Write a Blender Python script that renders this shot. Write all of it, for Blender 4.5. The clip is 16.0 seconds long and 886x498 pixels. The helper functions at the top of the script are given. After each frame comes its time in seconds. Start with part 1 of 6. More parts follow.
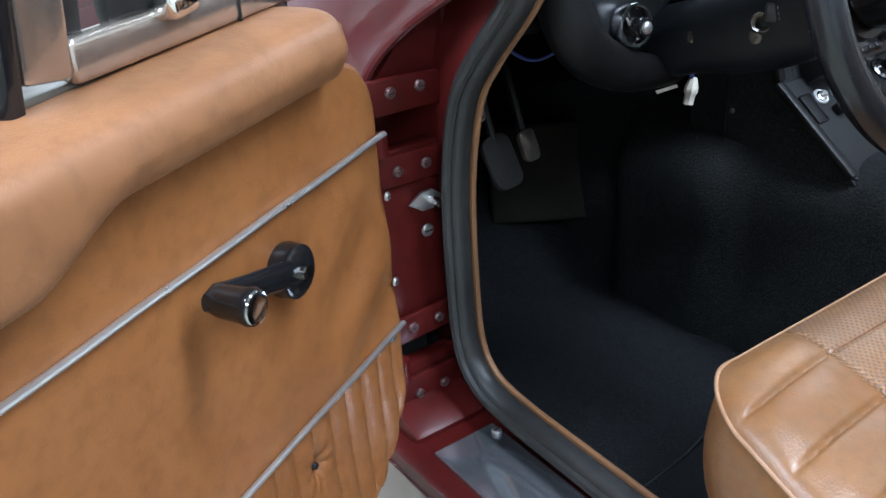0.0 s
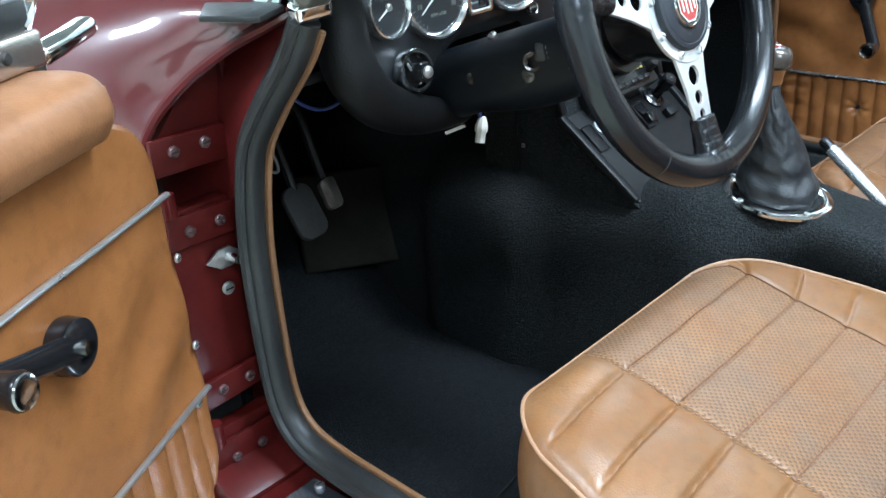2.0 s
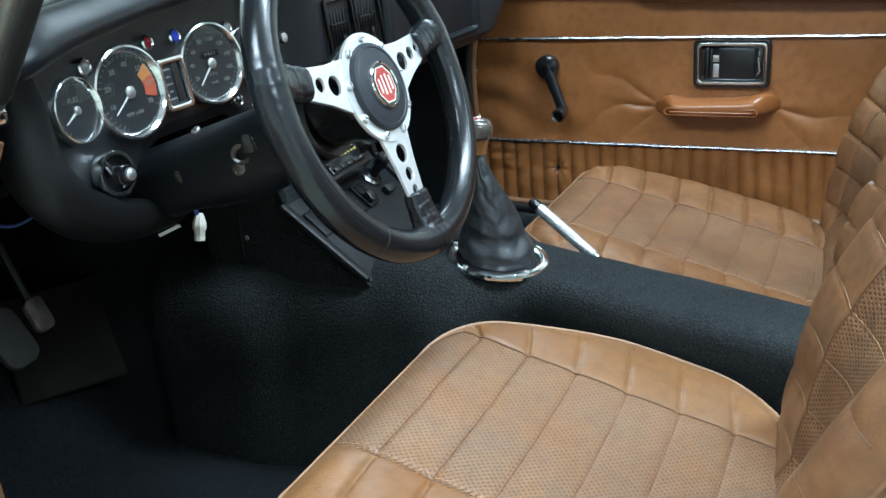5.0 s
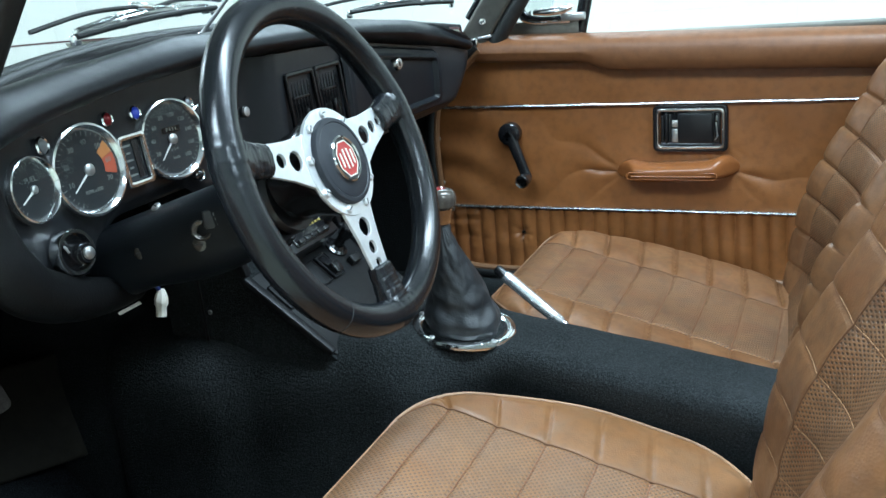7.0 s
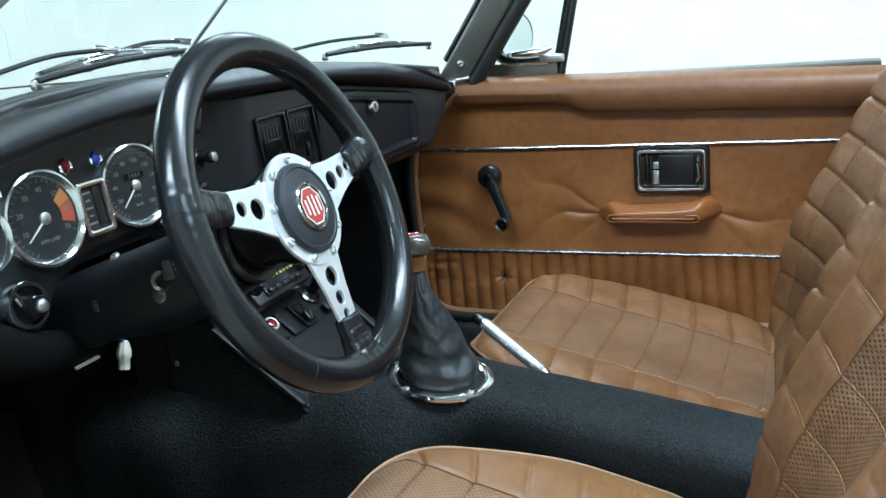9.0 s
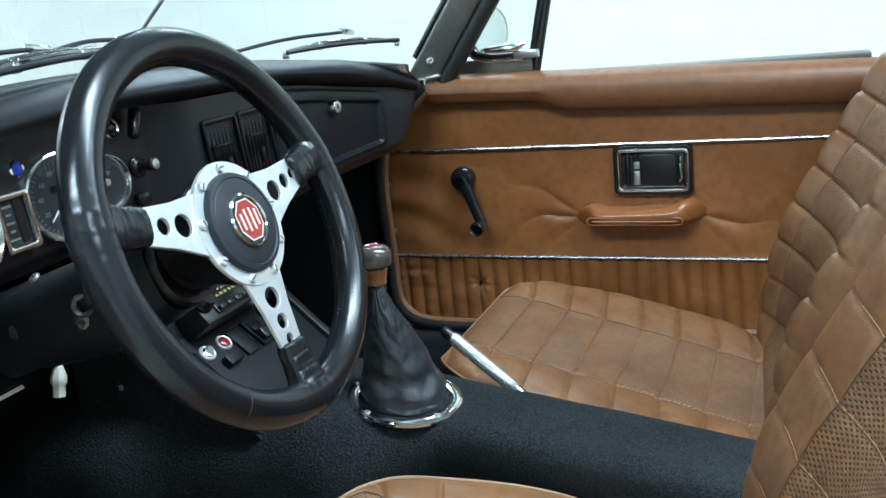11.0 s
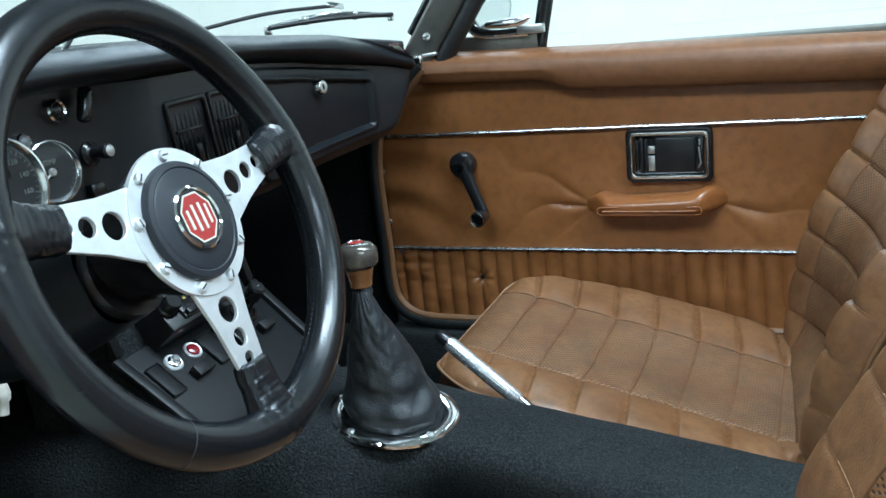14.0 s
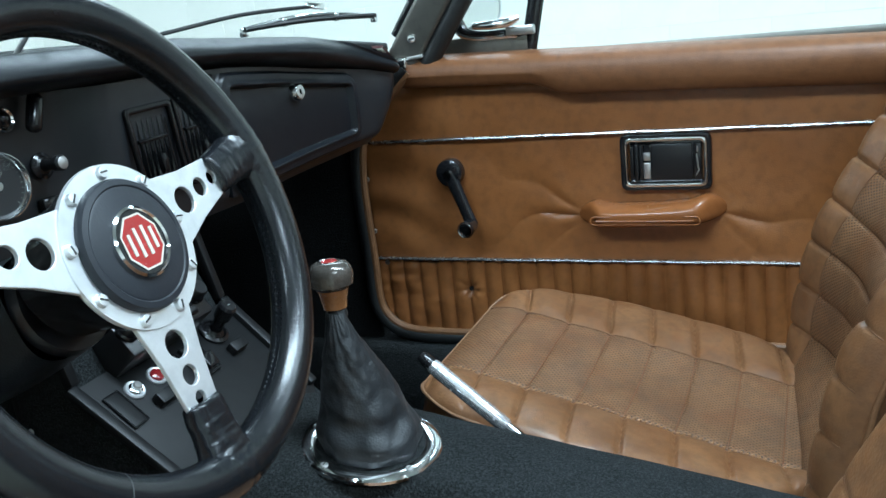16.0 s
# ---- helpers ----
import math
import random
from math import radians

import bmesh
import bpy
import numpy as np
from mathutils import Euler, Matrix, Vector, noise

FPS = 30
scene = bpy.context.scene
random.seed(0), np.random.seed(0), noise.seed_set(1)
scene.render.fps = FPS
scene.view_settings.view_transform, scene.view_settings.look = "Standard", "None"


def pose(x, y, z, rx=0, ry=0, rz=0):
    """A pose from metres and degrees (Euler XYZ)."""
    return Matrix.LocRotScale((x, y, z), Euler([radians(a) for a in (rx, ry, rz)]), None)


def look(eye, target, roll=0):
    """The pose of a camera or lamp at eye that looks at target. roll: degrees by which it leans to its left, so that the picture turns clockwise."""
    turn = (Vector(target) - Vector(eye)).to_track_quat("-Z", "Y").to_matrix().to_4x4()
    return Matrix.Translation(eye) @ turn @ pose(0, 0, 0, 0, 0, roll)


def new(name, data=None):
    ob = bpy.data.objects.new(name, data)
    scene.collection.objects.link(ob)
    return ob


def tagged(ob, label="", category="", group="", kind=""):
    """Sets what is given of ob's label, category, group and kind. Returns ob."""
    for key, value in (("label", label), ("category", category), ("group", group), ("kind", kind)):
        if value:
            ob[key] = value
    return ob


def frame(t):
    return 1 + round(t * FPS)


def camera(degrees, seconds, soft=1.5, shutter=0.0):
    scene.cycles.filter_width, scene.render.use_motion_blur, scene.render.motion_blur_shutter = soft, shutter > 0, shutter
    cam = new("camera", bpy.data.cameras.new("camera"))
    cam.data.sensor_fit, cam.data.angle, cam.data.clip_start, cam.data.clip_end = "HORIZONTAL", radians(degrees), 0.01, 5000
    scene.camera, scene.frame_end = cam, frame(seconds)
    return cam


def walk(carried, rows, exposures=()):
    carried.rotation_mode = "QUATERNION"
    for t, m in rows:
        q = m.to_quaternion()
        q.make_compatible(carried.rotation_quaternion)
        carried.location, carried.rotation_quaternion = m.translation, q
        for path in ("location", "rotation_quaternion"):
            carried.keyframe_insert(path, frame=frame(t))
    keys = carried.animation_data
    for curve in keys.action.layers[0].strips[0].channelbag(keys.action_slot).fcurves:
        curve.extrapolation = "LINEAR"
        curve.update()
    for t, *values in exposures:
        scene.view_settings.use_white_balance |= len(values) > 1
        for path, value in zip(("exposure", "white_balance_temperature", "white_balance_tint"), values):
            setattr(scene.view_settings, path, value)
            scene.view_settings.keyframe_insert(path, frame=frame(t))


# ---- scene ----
cam = camera(52.1, 16.0)
PATH = [
    (0, (-1.02, 0.048, 1.029), (-0.056, 1.542, 0.112), -4.5),
    (0.5, (-1.012, 0.046, 1.03), (0.029, 1.495, 0.126), -4.4),
    (1, (-1.004, 0.04, 1.028), (0.116, 1.441, 0.143), -4.4),
    (1.5, (-0.996, 0.034, 1.029), (0.193, 1.385, 0.156), -4.4),
    (2, (-0.993, 0.029, 1.029), (0.279, 1.314, 0.173), -4.5),
    (2.5, (-0.99, 0.029, 1.03), (0.361, 1.239, 0.186), -4.5),
    (3, (-0.987, 0.03, 1.029), (0.446, 1.155, 0.202), -4.5),
    (3.5, (-0.981, 0.029, 1.029), (0.518, 1.076, 0.218), -4.7),
    (4, (-0.976, 0.031, 1.025), (0.592, 0.993, 0.241), -5.0),
    (4.5, (-0.971, 0.029, 1.025), (0.646, 0.926, 0.264), -5.1),
    (7, (-0.957, 0.027, 1.032), (0.769, 0.833, 0.422), -5.4),
    (7.5, (-0.955, 0.029, 1.033), (0.784, 0.829, 0.453), -5.5),
    (8, (-0.948, 0.031, 1.034), (0.803, 0.824, 0.48), -5.5),
    (8.5, (-0.936, 0.028, 1.032), (0.821, 0.818, 0.496), -5.6),
    (9, (-0.918, 0.027, 1.029), (0.844, 0.81, 0.5), -5.5),
    (9.5, (-0.897, 0.028, 1.028), (0.869, 0.8, 0.493), -5.4),
    (12, (-0.788, 0.043, 1.011), (0.984, 0.801, 0.477), -6.3),
    (12.5, (-0.768, 0.053, 1.008), (1.002, 0.812, 0.467), -6.2),
    (13, (-0.749, 0.058, 1.005), (1.015, 0.823, 0.453), -6.3),
    (13.5, (-0.733, 0.062, 1.001), (1.026, 0.83, 0.441), -6.2),
    (14, (-0.717, 0.065, 0.997), (1.039, 0.838, 0.431), -6.4),
    (14.5, (-0.702, 0.07, 0.995), (1.053, 0.841, 0.426), -6.4),
    (15, (-0.687, 0.072, 0.995), (1.068, 0.844, 0.426), -6.5),
    (15.5, (-0.67, 0.076, 0.994), (1.088, 0.844, 0.428), -6.6),
    (16, (-0.65, 0.078, 0.992), (1.111, 0.841, 0.428), -6.5),
]
walk(cam, [(t, look(eye, target, roll)) for t, eye, target, roll in PATH], exposures=((0, 0.34, 5820, 22), (2.5, 0.71, 5700, 12), (4.5, 0.47, 5690, 10), (7, 0.27, 5640, 9), (16, 0.05, 5610, 9)))

# ---- light and exposure ----
world = bpy.data.worlds.new("world")
scene.world = world
world.use_nodes = True
world.node_tree.nodes["Background"].inputs[0].default_value = (0.75, 0.88, 0.9, 1)
world.node_tree.nodes["Background"].inputs[1].default_value = 0.05


def ceiling_lamp(name, place, size_x, size_y, watts, turn=0.0, colour=(0.83, 0.98, 1.0)):
    data = bpy.data.lights.new(name, "AREA")
    data.shape, data.size, data.size_y, data.energy, data.color = "RECTANGLE", size_x, size_y, watts, colour
    ob = new(name, data)
    ob.matrix_world = pose(*place, 0, 0, turn)
    return ob


# rows of unseen ceiling lamps; the y 6.55 pair is added to brighten wall_north
for lx, ly, w in ((-2.3, 0.9, 145), (0.3, -0.75, 130), (2.9, 1.6, 60), (-2.2, 6.55, 122), (1.2, 6.55, 110), (-1.8, -2.6, 85), (1.6, -2.6, 60)):
    ceiling_lamp("unseen_ceiling_light", (lx, ly, 3.06), 0.5, 1.9, w, 20)

# ---- materials ----


def mat(name, colour, rough=0.5, metal=0.0, coat=0.0, spec=0.5):
    m = bpy.data.materials.new(name)
    m.use_nodes = True
    b = m.node_tree.nodes["Principled BSDF"]
    b.inputs["Base Color"].default_value = (*colour, 1)
    b.inputs["Roughness"].default_value = rough
    b.inputs["Metallic"].default_value = metal
    b.inputs["Coat Weight"].default_value = coat
    b.inputs["Specular IOR Level"].default_value = spec
    return m


def node(m, kind, **values):
    n = m.node_tree.nodes.new(kind)
    for key, value in values.items():
        n.inputs[key.replace("_", " ")].default_value = value
    return n


def link(m, a, out, b, inp):
    m.node_tree.links.new(a.outputs[out], b.inputs[inp])


def coords(m):
    return node(m, "ShaderNodeTexCoord")


def noise_tex(m, scale, detail=4.0, rough=0.55):
    n = node(m, "ShaderNodeTexNoise", Scale=scale, Detail=detail, Roughness=rough)
    link(m, coords(m), "Object", n, "Vector")
    return n


def ramp(m, source, out, stops):
    r = node(m, "ShaderNodeValToRGB")
    e = r.color_ramp.elements
    while len(e) < len(stops):
        e.new(0.5)
    for k, (at, c) in enumerate(stops):
        e[k].position, e[k].color = at, (*c, 1)
    link(m, source, out, r, "Fac")
    return r


def mix(m, fac_node, fac_out, a, b, a_out="Color", b_out="Color"):
    x = m.node_tree.nodes.new("ShaderNodeMix")
    x.data_type = "RGBA"
    m.node_tree.links.new(fac_node.outputs[fac_out], x.inputs[0])
    for src, slot, o in ((a, 6, a_out), (b, 7, b_out)):
        if isinstance(src, tuple):
            x.inputs[slot].default_value = (*src, 1)
        else:
            m.node_tree.links.new(src.outputs[o], x.inputs[slot])
    return x


def bump(m, chain):
    """chain: (node, output, strength, distance) one after another."""
    last = None
    for n, out, strength, distance in chain:
        b = node(m, "ShaderNodeBump", Strength=strength, Distance=distance)
        link(m, n, out, b, "Height")
        if last:
            link(m, last, "Normal", b, "Normal")
        last = b
    link(m, last, "Normal", m.node_tree.nodes["Principled BSDF"], "Normal")


def varied(name, low, high, rough=0.5, scale=6.0, grain=400.0, grain_depth=0.0004, metal=0.0, coat=0.0, voronoi=True, rough_var=0.08, spec=0.5, wave=0.0, mottle=0.82, tones=()):
    """A surface with large stains, fine grain and an uneven gloss."""
    m = mat(name, low, rough, metal, coat, spec)
    b = m.node_tree.nodes["Principled BSDF"]
    big, mid = noise_tex(m, scale, 5.0), noise_tex(m, scale * 9, 4.0)
    c1 = ramp(m, big, "Fac", [(0.32, low), (0.7, high)])
    dark = tuple(v * mottle for v in low)
    c2 = mix(m, ramp(m, mid, "Fac", [(0.45, (0, 0, 0)), (0.75, (0.6, 0.6, 0.6))]), "Color", c1, dark)
    for k, (tone, share, size) in enumerate(tones):
        n = node(m, "ShaderNodeTexNoise", Scale=size, Detail=6.0, Roughness=0.62, Distortion=0.8)
        shift = node(m, "ShaderNodeMapping")
        shift.inputs["Location"].default_value = (3.1 * k + 1.7, 5.3 * k, 0.4)
        link(m, coords(m), "Object", shift, "Vector")
        link(m, shift, "Vector", n, "Vector")
        c2 = mix(m, ramp(m, n, "Fac", [(0.46, (0, 0, 0)), (0.66, (share, share, share))]), "Color", c2, tone, a_out=2)
    m.node_tree.links.new(c2.outputs[2], b.inputs["Base Color"])
    rr = node(m, "ShaderNodeMapRange")
    rr.inputs["To Min"].default_value, rr.inputs["To Max"].default_value = max(0.02, rough - rough_var), min(1, rough + rough_var)
    link(m, mid, "Fac", rr, "Value")
    link(m, rr, "Result", b, "Roughness")
    if voronoi:
        g = node(m, "ShaderNodeTexVoronoi", Scale=grain)
        link(m, coords(m), "Object", g, "Vector")
        chain = [(g, "Distance", 0.5, grain_depth)]
    else:
        g = noise_tex(m, grain, 3.0, 0.7)
        chain = [(g, "Fac", 0.8, grain_depth)]
    if wave:
        chain.append((noise_tex(m, 14.0, 2.0), "Fac", 0.6, wave))
    bump(m, chain)
    return m


M = {}
M["door_leather"] = varied("tan_door_leather", (0.210, 0.077, 0.0215), (0.265, 0.103, 0.031), 0.36, 7, 520, 0.0003, wave=0.004, mottle=0.70)
M["pad_leather"] = varied("tan_pad_leather", (0.205, 0.088, 0.036), (0.255, 0.113, 0.048), 0.46, 6, 520, 0.0003, wave=0.0015, spec=0.36, mottle=0.74)
M["seat_leather"] = varied("tan_seat_leather", (0.168, 0.075, 0.0270), (0.212, 0.100, 0.040), 0.38, 9, 430, 0.00032, wave=0.003, mottle=0.66, spec=0.46, tones=(((0.170, 0.066, 0.019), 0.75, 14.0), ((0.150, 0.098, 0.062), 0.30, 22.0)))
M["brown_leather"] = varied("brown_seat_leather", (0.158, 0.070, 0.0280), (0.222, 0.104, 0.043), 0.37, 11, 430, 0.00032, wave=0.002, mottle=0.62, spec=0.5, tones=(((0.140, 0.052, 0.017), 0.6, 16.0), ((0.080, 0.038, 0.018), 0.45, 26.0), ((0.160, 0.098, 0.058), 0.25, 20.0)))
# darker copy of pad_leather: weaker light on the passenger's roll set into the colour
M["roll_leather"] = varied("shaded_door_roll_leather", (0.128, 0.050, 0.0180), (0.160, 0.066, 0.025), 0.46, 7, 480, 0.0003, wave=0.0015, mottle=0.66, spec=0.34)


def perforated(name, low, high, grey=0.55, pit=(0.082, 0.048, 0.028), tones=()):
    m = varied(name, low, high, 0.46, 8, 430, 0.0003, spec=0.40, mottle=0.70, tones=tones)
    b = m.node_tree.nodes["Principled BSDF"]
    t = coords(m)
    mp = node(m, "ShaderNodeMapping")
    mp.inputs["Rotation"].default_value = (0, 0, radians(45))
    link(m, t, "UV", mp, "Vector")
    v = node(m, "ShaderNodeTexVoronoi", Scale=1.0, Randomness=0.0)
    link(m, mp, "Vector", v, "Vector")
    hole = ramp(m, v, "Distance", [(0.20, (1, 1, 1)), (0.38, (0, 0, 0))])
    old = b.inputs["Base Color"].links[0].from_node
    stain = mix(m, ramp(m, noise_tex(m, 10.0, 4.0), "Fac", [(0.42, (0, 0, 0)), (0.66, (grey, grey, grey))]), "Color", old, (0.130, 0.088, 0.062), a_out=2)
    x = mix(m, hole, "Color", stain, pit, a_out=2)
    m.node_tree.links.new(x.outputs[2], b.inputs["Base Color"])
    nb = node(m, "ShaderNodeBump", Strength=0.6, Distance=0.0009)
    nb.invert = True
    link(m, hole, "Color", nb, "Height")
    old_n = b.inputs["Normal"].links[0].from_node
    link(m, old_n, "Normal", nb, "Normal")
    link(m, nb, "Normal", b, "Normal")
    return m


M["seat_perf"] = perforated("perforated_tan_leather", (0.190, 0.089, 0.035), (0.236, 0.119, 0.051), pit=(0.092, 0.053, 0.032), tones=(((0.190, 0.076, 0.024), 0.5, 13.0),))
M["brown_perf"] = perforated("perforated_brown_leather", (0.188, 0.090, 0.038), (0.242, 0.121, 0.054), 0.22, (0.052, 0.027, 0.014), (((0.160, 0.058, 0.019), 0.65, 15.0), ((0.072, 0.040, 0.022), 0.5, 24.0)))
M["piping"] = varied("light_piping", (0.27, 0.145, 0.078), (0.34, 0.195, 0.11), 0.45, 20, 600, 0.0002)
M["thread"] = mat("tan_thread", (0.30, 0.16, 0.07), 0.7)
M["rust_thread"] = mat("rust_brown_thread", (0.150, 0.055, 0.020), 0.7)
M["brown_edging"] = varied("brown_cream_piping", (0.19, 0.10, 0.052), (0.25, 0.14, 0.075), 0.45, 20, 600, 0.0002)
M["seam"] = mat("dark_leather_fold", (0.118, 0.052, 0.020), 0.7)
M["brown_trim"] = varied("brown_piping", (0.135, 0.063, 0.026), (0.19, 0.09, 0.038), 0.5, 12, 700, 0.0002)


def pile(name, low, high, fleck):
    """Short looped carpet: a fuzzy relief, two tones and pale flecks."""
    m = varied(name, low, high, 0.95, 7, 300, 0.006, voronoi=False, spec=0.12)
    b = m.node_tree.nodes["Principled BSDF"]
    old = b.inputs["Base Color"].links[0].from_node
    tuft = mix(m, ramp(m, noise_tex(m, 430.0, 2.0, 0.75), "Fac", [(0.44, (0, 0, 0)), (0.66, (1, 1, 1))]), "Color", old, tuple(v * 1.8 for v in high), a_out=2)
    spot = mix(m, ramp(m, noise_tex(m, 150.0, 1.0, 0.4), "Fac", [(0.79, (0, 0, 0)), (0.83, (1, 1, 1))]), "Color", tuft, fleck, a_out=2)
    m.node_tree.links.new(spot.outputs[2], b.inputs["Base Color"])
    return m


M["carpet"] = pile("black_carpet", (0.0086, 0.0098, 0.0101), (0.0184, 0.0204, 0.0210), (0.06, 0.066, 0.07))
# black carpet darkened for the footwell's shade, with a wider range for worn streaks
M["floor_carpet"] = pile("worn_shaded_carpet", (0.0030, 0.0035, 0.0040), (0.0098, 0.0112, 0.0128), (0.04, 0.044, 0.047))
# near-black copy of the carpet: shade deep in the footwells set into the colour
M["deep_shade_carpet"] = pile("shaded_deep_carpet", (0.0038, 0.0042, 0.0044), (0.0072, 0.0078, 0.008), (0.04, 0.042, 0.043))
M["toe_board"] = varied("dusty_footwell_board", (0.012, 0.0105, 0.0075), (0.020, 0.0175, 0.0125), 0.8, 9, 300, 0.0006, voronoi=False, spec=0.2)
M["panel_black"] = varied("matt_black_panel", (0.006, 0.0062, 0.0068), (0.009, 0.0094, 0.010), 0.46, 9, 700, 0.0001, spec=0.3)
M["vinyl"] = varied("black_padded_vinyl", (0.0052, 0.0064, 0.0086), (0.0078, 0.0094, 0.012), 0.36, 9, 600, 0.00022, rough_var=0.10, spec=0.32, wave=0.0008)
M["fascia"] = varied("black_crackle_fascia", (0.0098, 0.0108, 0.0126), (0.0148, 0.0161, 0.0184), 0.36, 7, 620, 0.00012, spec=0.42, wave=0.0008)
M["plastic"] = varied("black_plastic", (0.008, 0.008, 0.009), (0.011, 0.011, 0.012), 0.32, 9, 700, 0.0001)
M["gloss_black"] = varied("gloss_black_plastic", (0.008, 0.008, 0.009), (0.011, 0.011, 0.012), 0.16, 9, 300, 0.00004)
M["wheel_leather"] = varied("black_wheel_leather", (0.0056, 0.0064, 0.0080), (0.0090, 0.0102, 0.0124), 0.25, 14, 560, 0.00005, rough_var=0.05, spec=0.46, wave=0.0003)
M["boot_leather"] = varied("black_boot_leather", (0.0095, 0.0112, 0.0130), (0.016, 0.0182, 0.0205), 0.47, 14, 420, 0.00045, wave=0.0015)


def dotted(name, base):
    """Black leather with rows of small punched holes, laid along the rim."""
    m = varied(name, base, tuple(v * 1.3 for v in base), 0.24, 14, 520, 0.00014, rough_var=0.03, spec=0.55)
    b = m.node_tree.nodes["Principled BSDF"]
    v = node(m, "ShaderNodeTexVoronoi", Scale=1.0, Randomness=0.8)
    link(m, coords(m), "UV", v, "Vector")
    hole = ramp(m, v, "Distance", [(0.18, (0, 0, 0)), (0.42, (1, 1, 1))])
    nb = node(m, "ShaderNodeBump", Strength=0.16, Distance=0.0003)
    link(m, hole, "Color", nb, "Height")
    link(m, b.inputs["Normal"].links[0].from_node, "Normal", nb, "Normal")
    link(m, nb, "Normal", b, "Normal")
    return m


M["dotted_leather"] = dotted("punched_black_leather", (0.0055, 0.0064, 0.0078))
M["rubber"] = varied("dark_rubber", (0.012, 0.0125, 0.0125), (0.024, 0.0245, 0.024), 0.42, 10, 500, 0.0003, voronoi=False, spec=0.4)
M["strip_chrome"] = varied("dulled_chrome_strip", (0.34, 0.33, 0.32), (0.46, 0.45, 0.44), 0.27, 9, 200, 0.00001, metal=0.9, rough_var=0.04, mottle=0.88)
M["grey_lens"] = varied("grey_button", (0.16, 0.17, 0.18), (0.22, 0.23, 0.24), 0.35, 30, 300, 0.00003, metal=0.3)
M["bezel"] = varied("brushed_chrome_bezel", (0.70, 0.71, 0.72), (0.80, 0.81, 0.82), 0.16, 12, 300, 0.00003, metal=0.95, rough_var=0.06)
M["vent_black"] = varied("vent_black_plastic", (0.004, 0.004, 0.0045), (0.006, 0.006, 0.0065), 0.12, 9, 300, 0.00004, spec=0.26)
M["horn_rubber"] = varied("blue_black_rubber", (0.017, 0.019, 0.024), (0.024, 0.027, 0.033), 0.48, 9, 500, 0.0001, spec=0.35)
M["vermilion"] = mat("vermilion_dial_band", (0.40, 0.070, 0.030), 0.6)
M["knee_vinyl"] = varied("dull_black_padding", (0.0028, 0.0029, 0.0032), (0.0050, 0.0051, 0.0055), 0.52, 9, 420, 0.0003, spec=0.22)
M["chrome"] = varied("polished_chrome", (0.78, 0.79, 0.8), (0.84, 0.85, 0.86), 0.10, 8, 90, 0.00003, metal=1.0, rough_var=0.05)
M["worn_chrome"] = varied("worn_chrome_trim", (0.50, 0.50, 0.49), (0.64, 0.64, 0.64), 0.28, 3, 20, 0.00001, metal=0.85, rough_var=0.02, mottle=0.92)
M["smoky_chrome"] = varied("smoky_chrome", (0.34, 0.34, 0.34), (0.46, 0.46, 0.46), 0.14, 8, 90, 0.00003, metal=1.0, rough_var=0.04)
M["tread"] = varied("polished_aluminium", (0.60, 0.65, 0.71), (0.72, 0.77, 0.83), 0.13, 5, 120, 0.00002, metal=0.92, rough_var=0.05)
M["alu"] = varied("satin_aluminium", (0.72, 0.735, 0.75), (0.80, 0.815, 0.83), 0.40, 10, 800, 0.00006, metal=0.75, rough_var=0.06)
M["pillar"] = varied("grey_anodised_frame", (0.155, 0.148, 0.13), (0.20, 0.19, 0.165), 0.38, 10, 500, 0.0001, metal=0.7)
M["bronze"] = varied("dull_reflecting_metal", (0.48, 0.42, 0.37), (0.58, 0.51, 0.45), 0.22, 12, 300, 0.0001, metal=0.9)
M["steel"] = varied("galvanised_steel", (0.42, 0.42, 0.42), (0.56, 0.55, 0.54), 0.4, 40, 300, 0.0002, metal=0.9)
M["paint"] = varied("dark_red_car_paint", (0.060, 0.006, 0.007), (0.072, 0.008, 0.009), 0.30, 4, 60, 0.00002, coat=1.0, voronoi=False, rough_var=0.04)
M["paint"].node_tree.nodes["Principled BSDF"].inputs["Coat IOR"].default_value = 1.65
M["paint"].node_tree.nodes["Principled BSDF"].inputs["Coat Roughness"].default_value = 0.03
M["chipped"] = varied("chipped_painted_bolt", (0.07, 0.010, 0.011), (0.22, 0.17, 0.165), 0.38, 190, 300, 0.0002, metal=0.5)
M["smoky"] = varied("smoky_knob", (0.055, 0.047, 0.040), (0.13, 0.115, 0.10), 0.18, 60, 200, 0.00003, metal=0.4)
M["paint_matt"] = varied("dark_red_shut_paint", (0.054, 0.0048, 0.0042), (0.074, 0.0078, 0.0066), 0.36, 12, 120, 0.0003, coat=0.0, voronoi=False, spec=0.22)
M["dial"] = mat("black_dial_face", (0.0070, 0.0080, 0.0100), 0.6)
M["print"] = mat("white_dial_print", (0.15, 0.158, 0.15), 0.6)
M["needle"] = mat("white_needle", (0.75, 0.75, 0.72), 0.4)
M["orange"] = mat("orange_dial_band", (0.46, 0.17, 0.045), 0.6)
M["red"] = varied("red_enamel", (0.31, 0.022, 0.021), (0.35, 0.028, 0.024), 0.25, 30, 300, 0.00005)
M["ruby"] = varied("dark_red_lens", (0.16, 0.01, 0.012), (0.2, 0.014, 0.016), 0.12, 30, 300, 0.00005)
M["blue"] = varied("blue_lens", (0.03, 0.05, 0.42), (0.04, 0.07, 0.5), 0.12, 30, 300, 0.00005)
M["ivory"] = varied("ivory_plastic", (0.62, 0.58, 0.5), (0.7, 0.66, 0.58), 0.45, 30, 300, 0.0001)
M["blue_wire"] = mat("blue_wire", (0.008, 0.018, 0.10), 0.5)
M["grey_wire"] = mat("grey_wire", (0.12, 0.12, 0.12), 0.5)
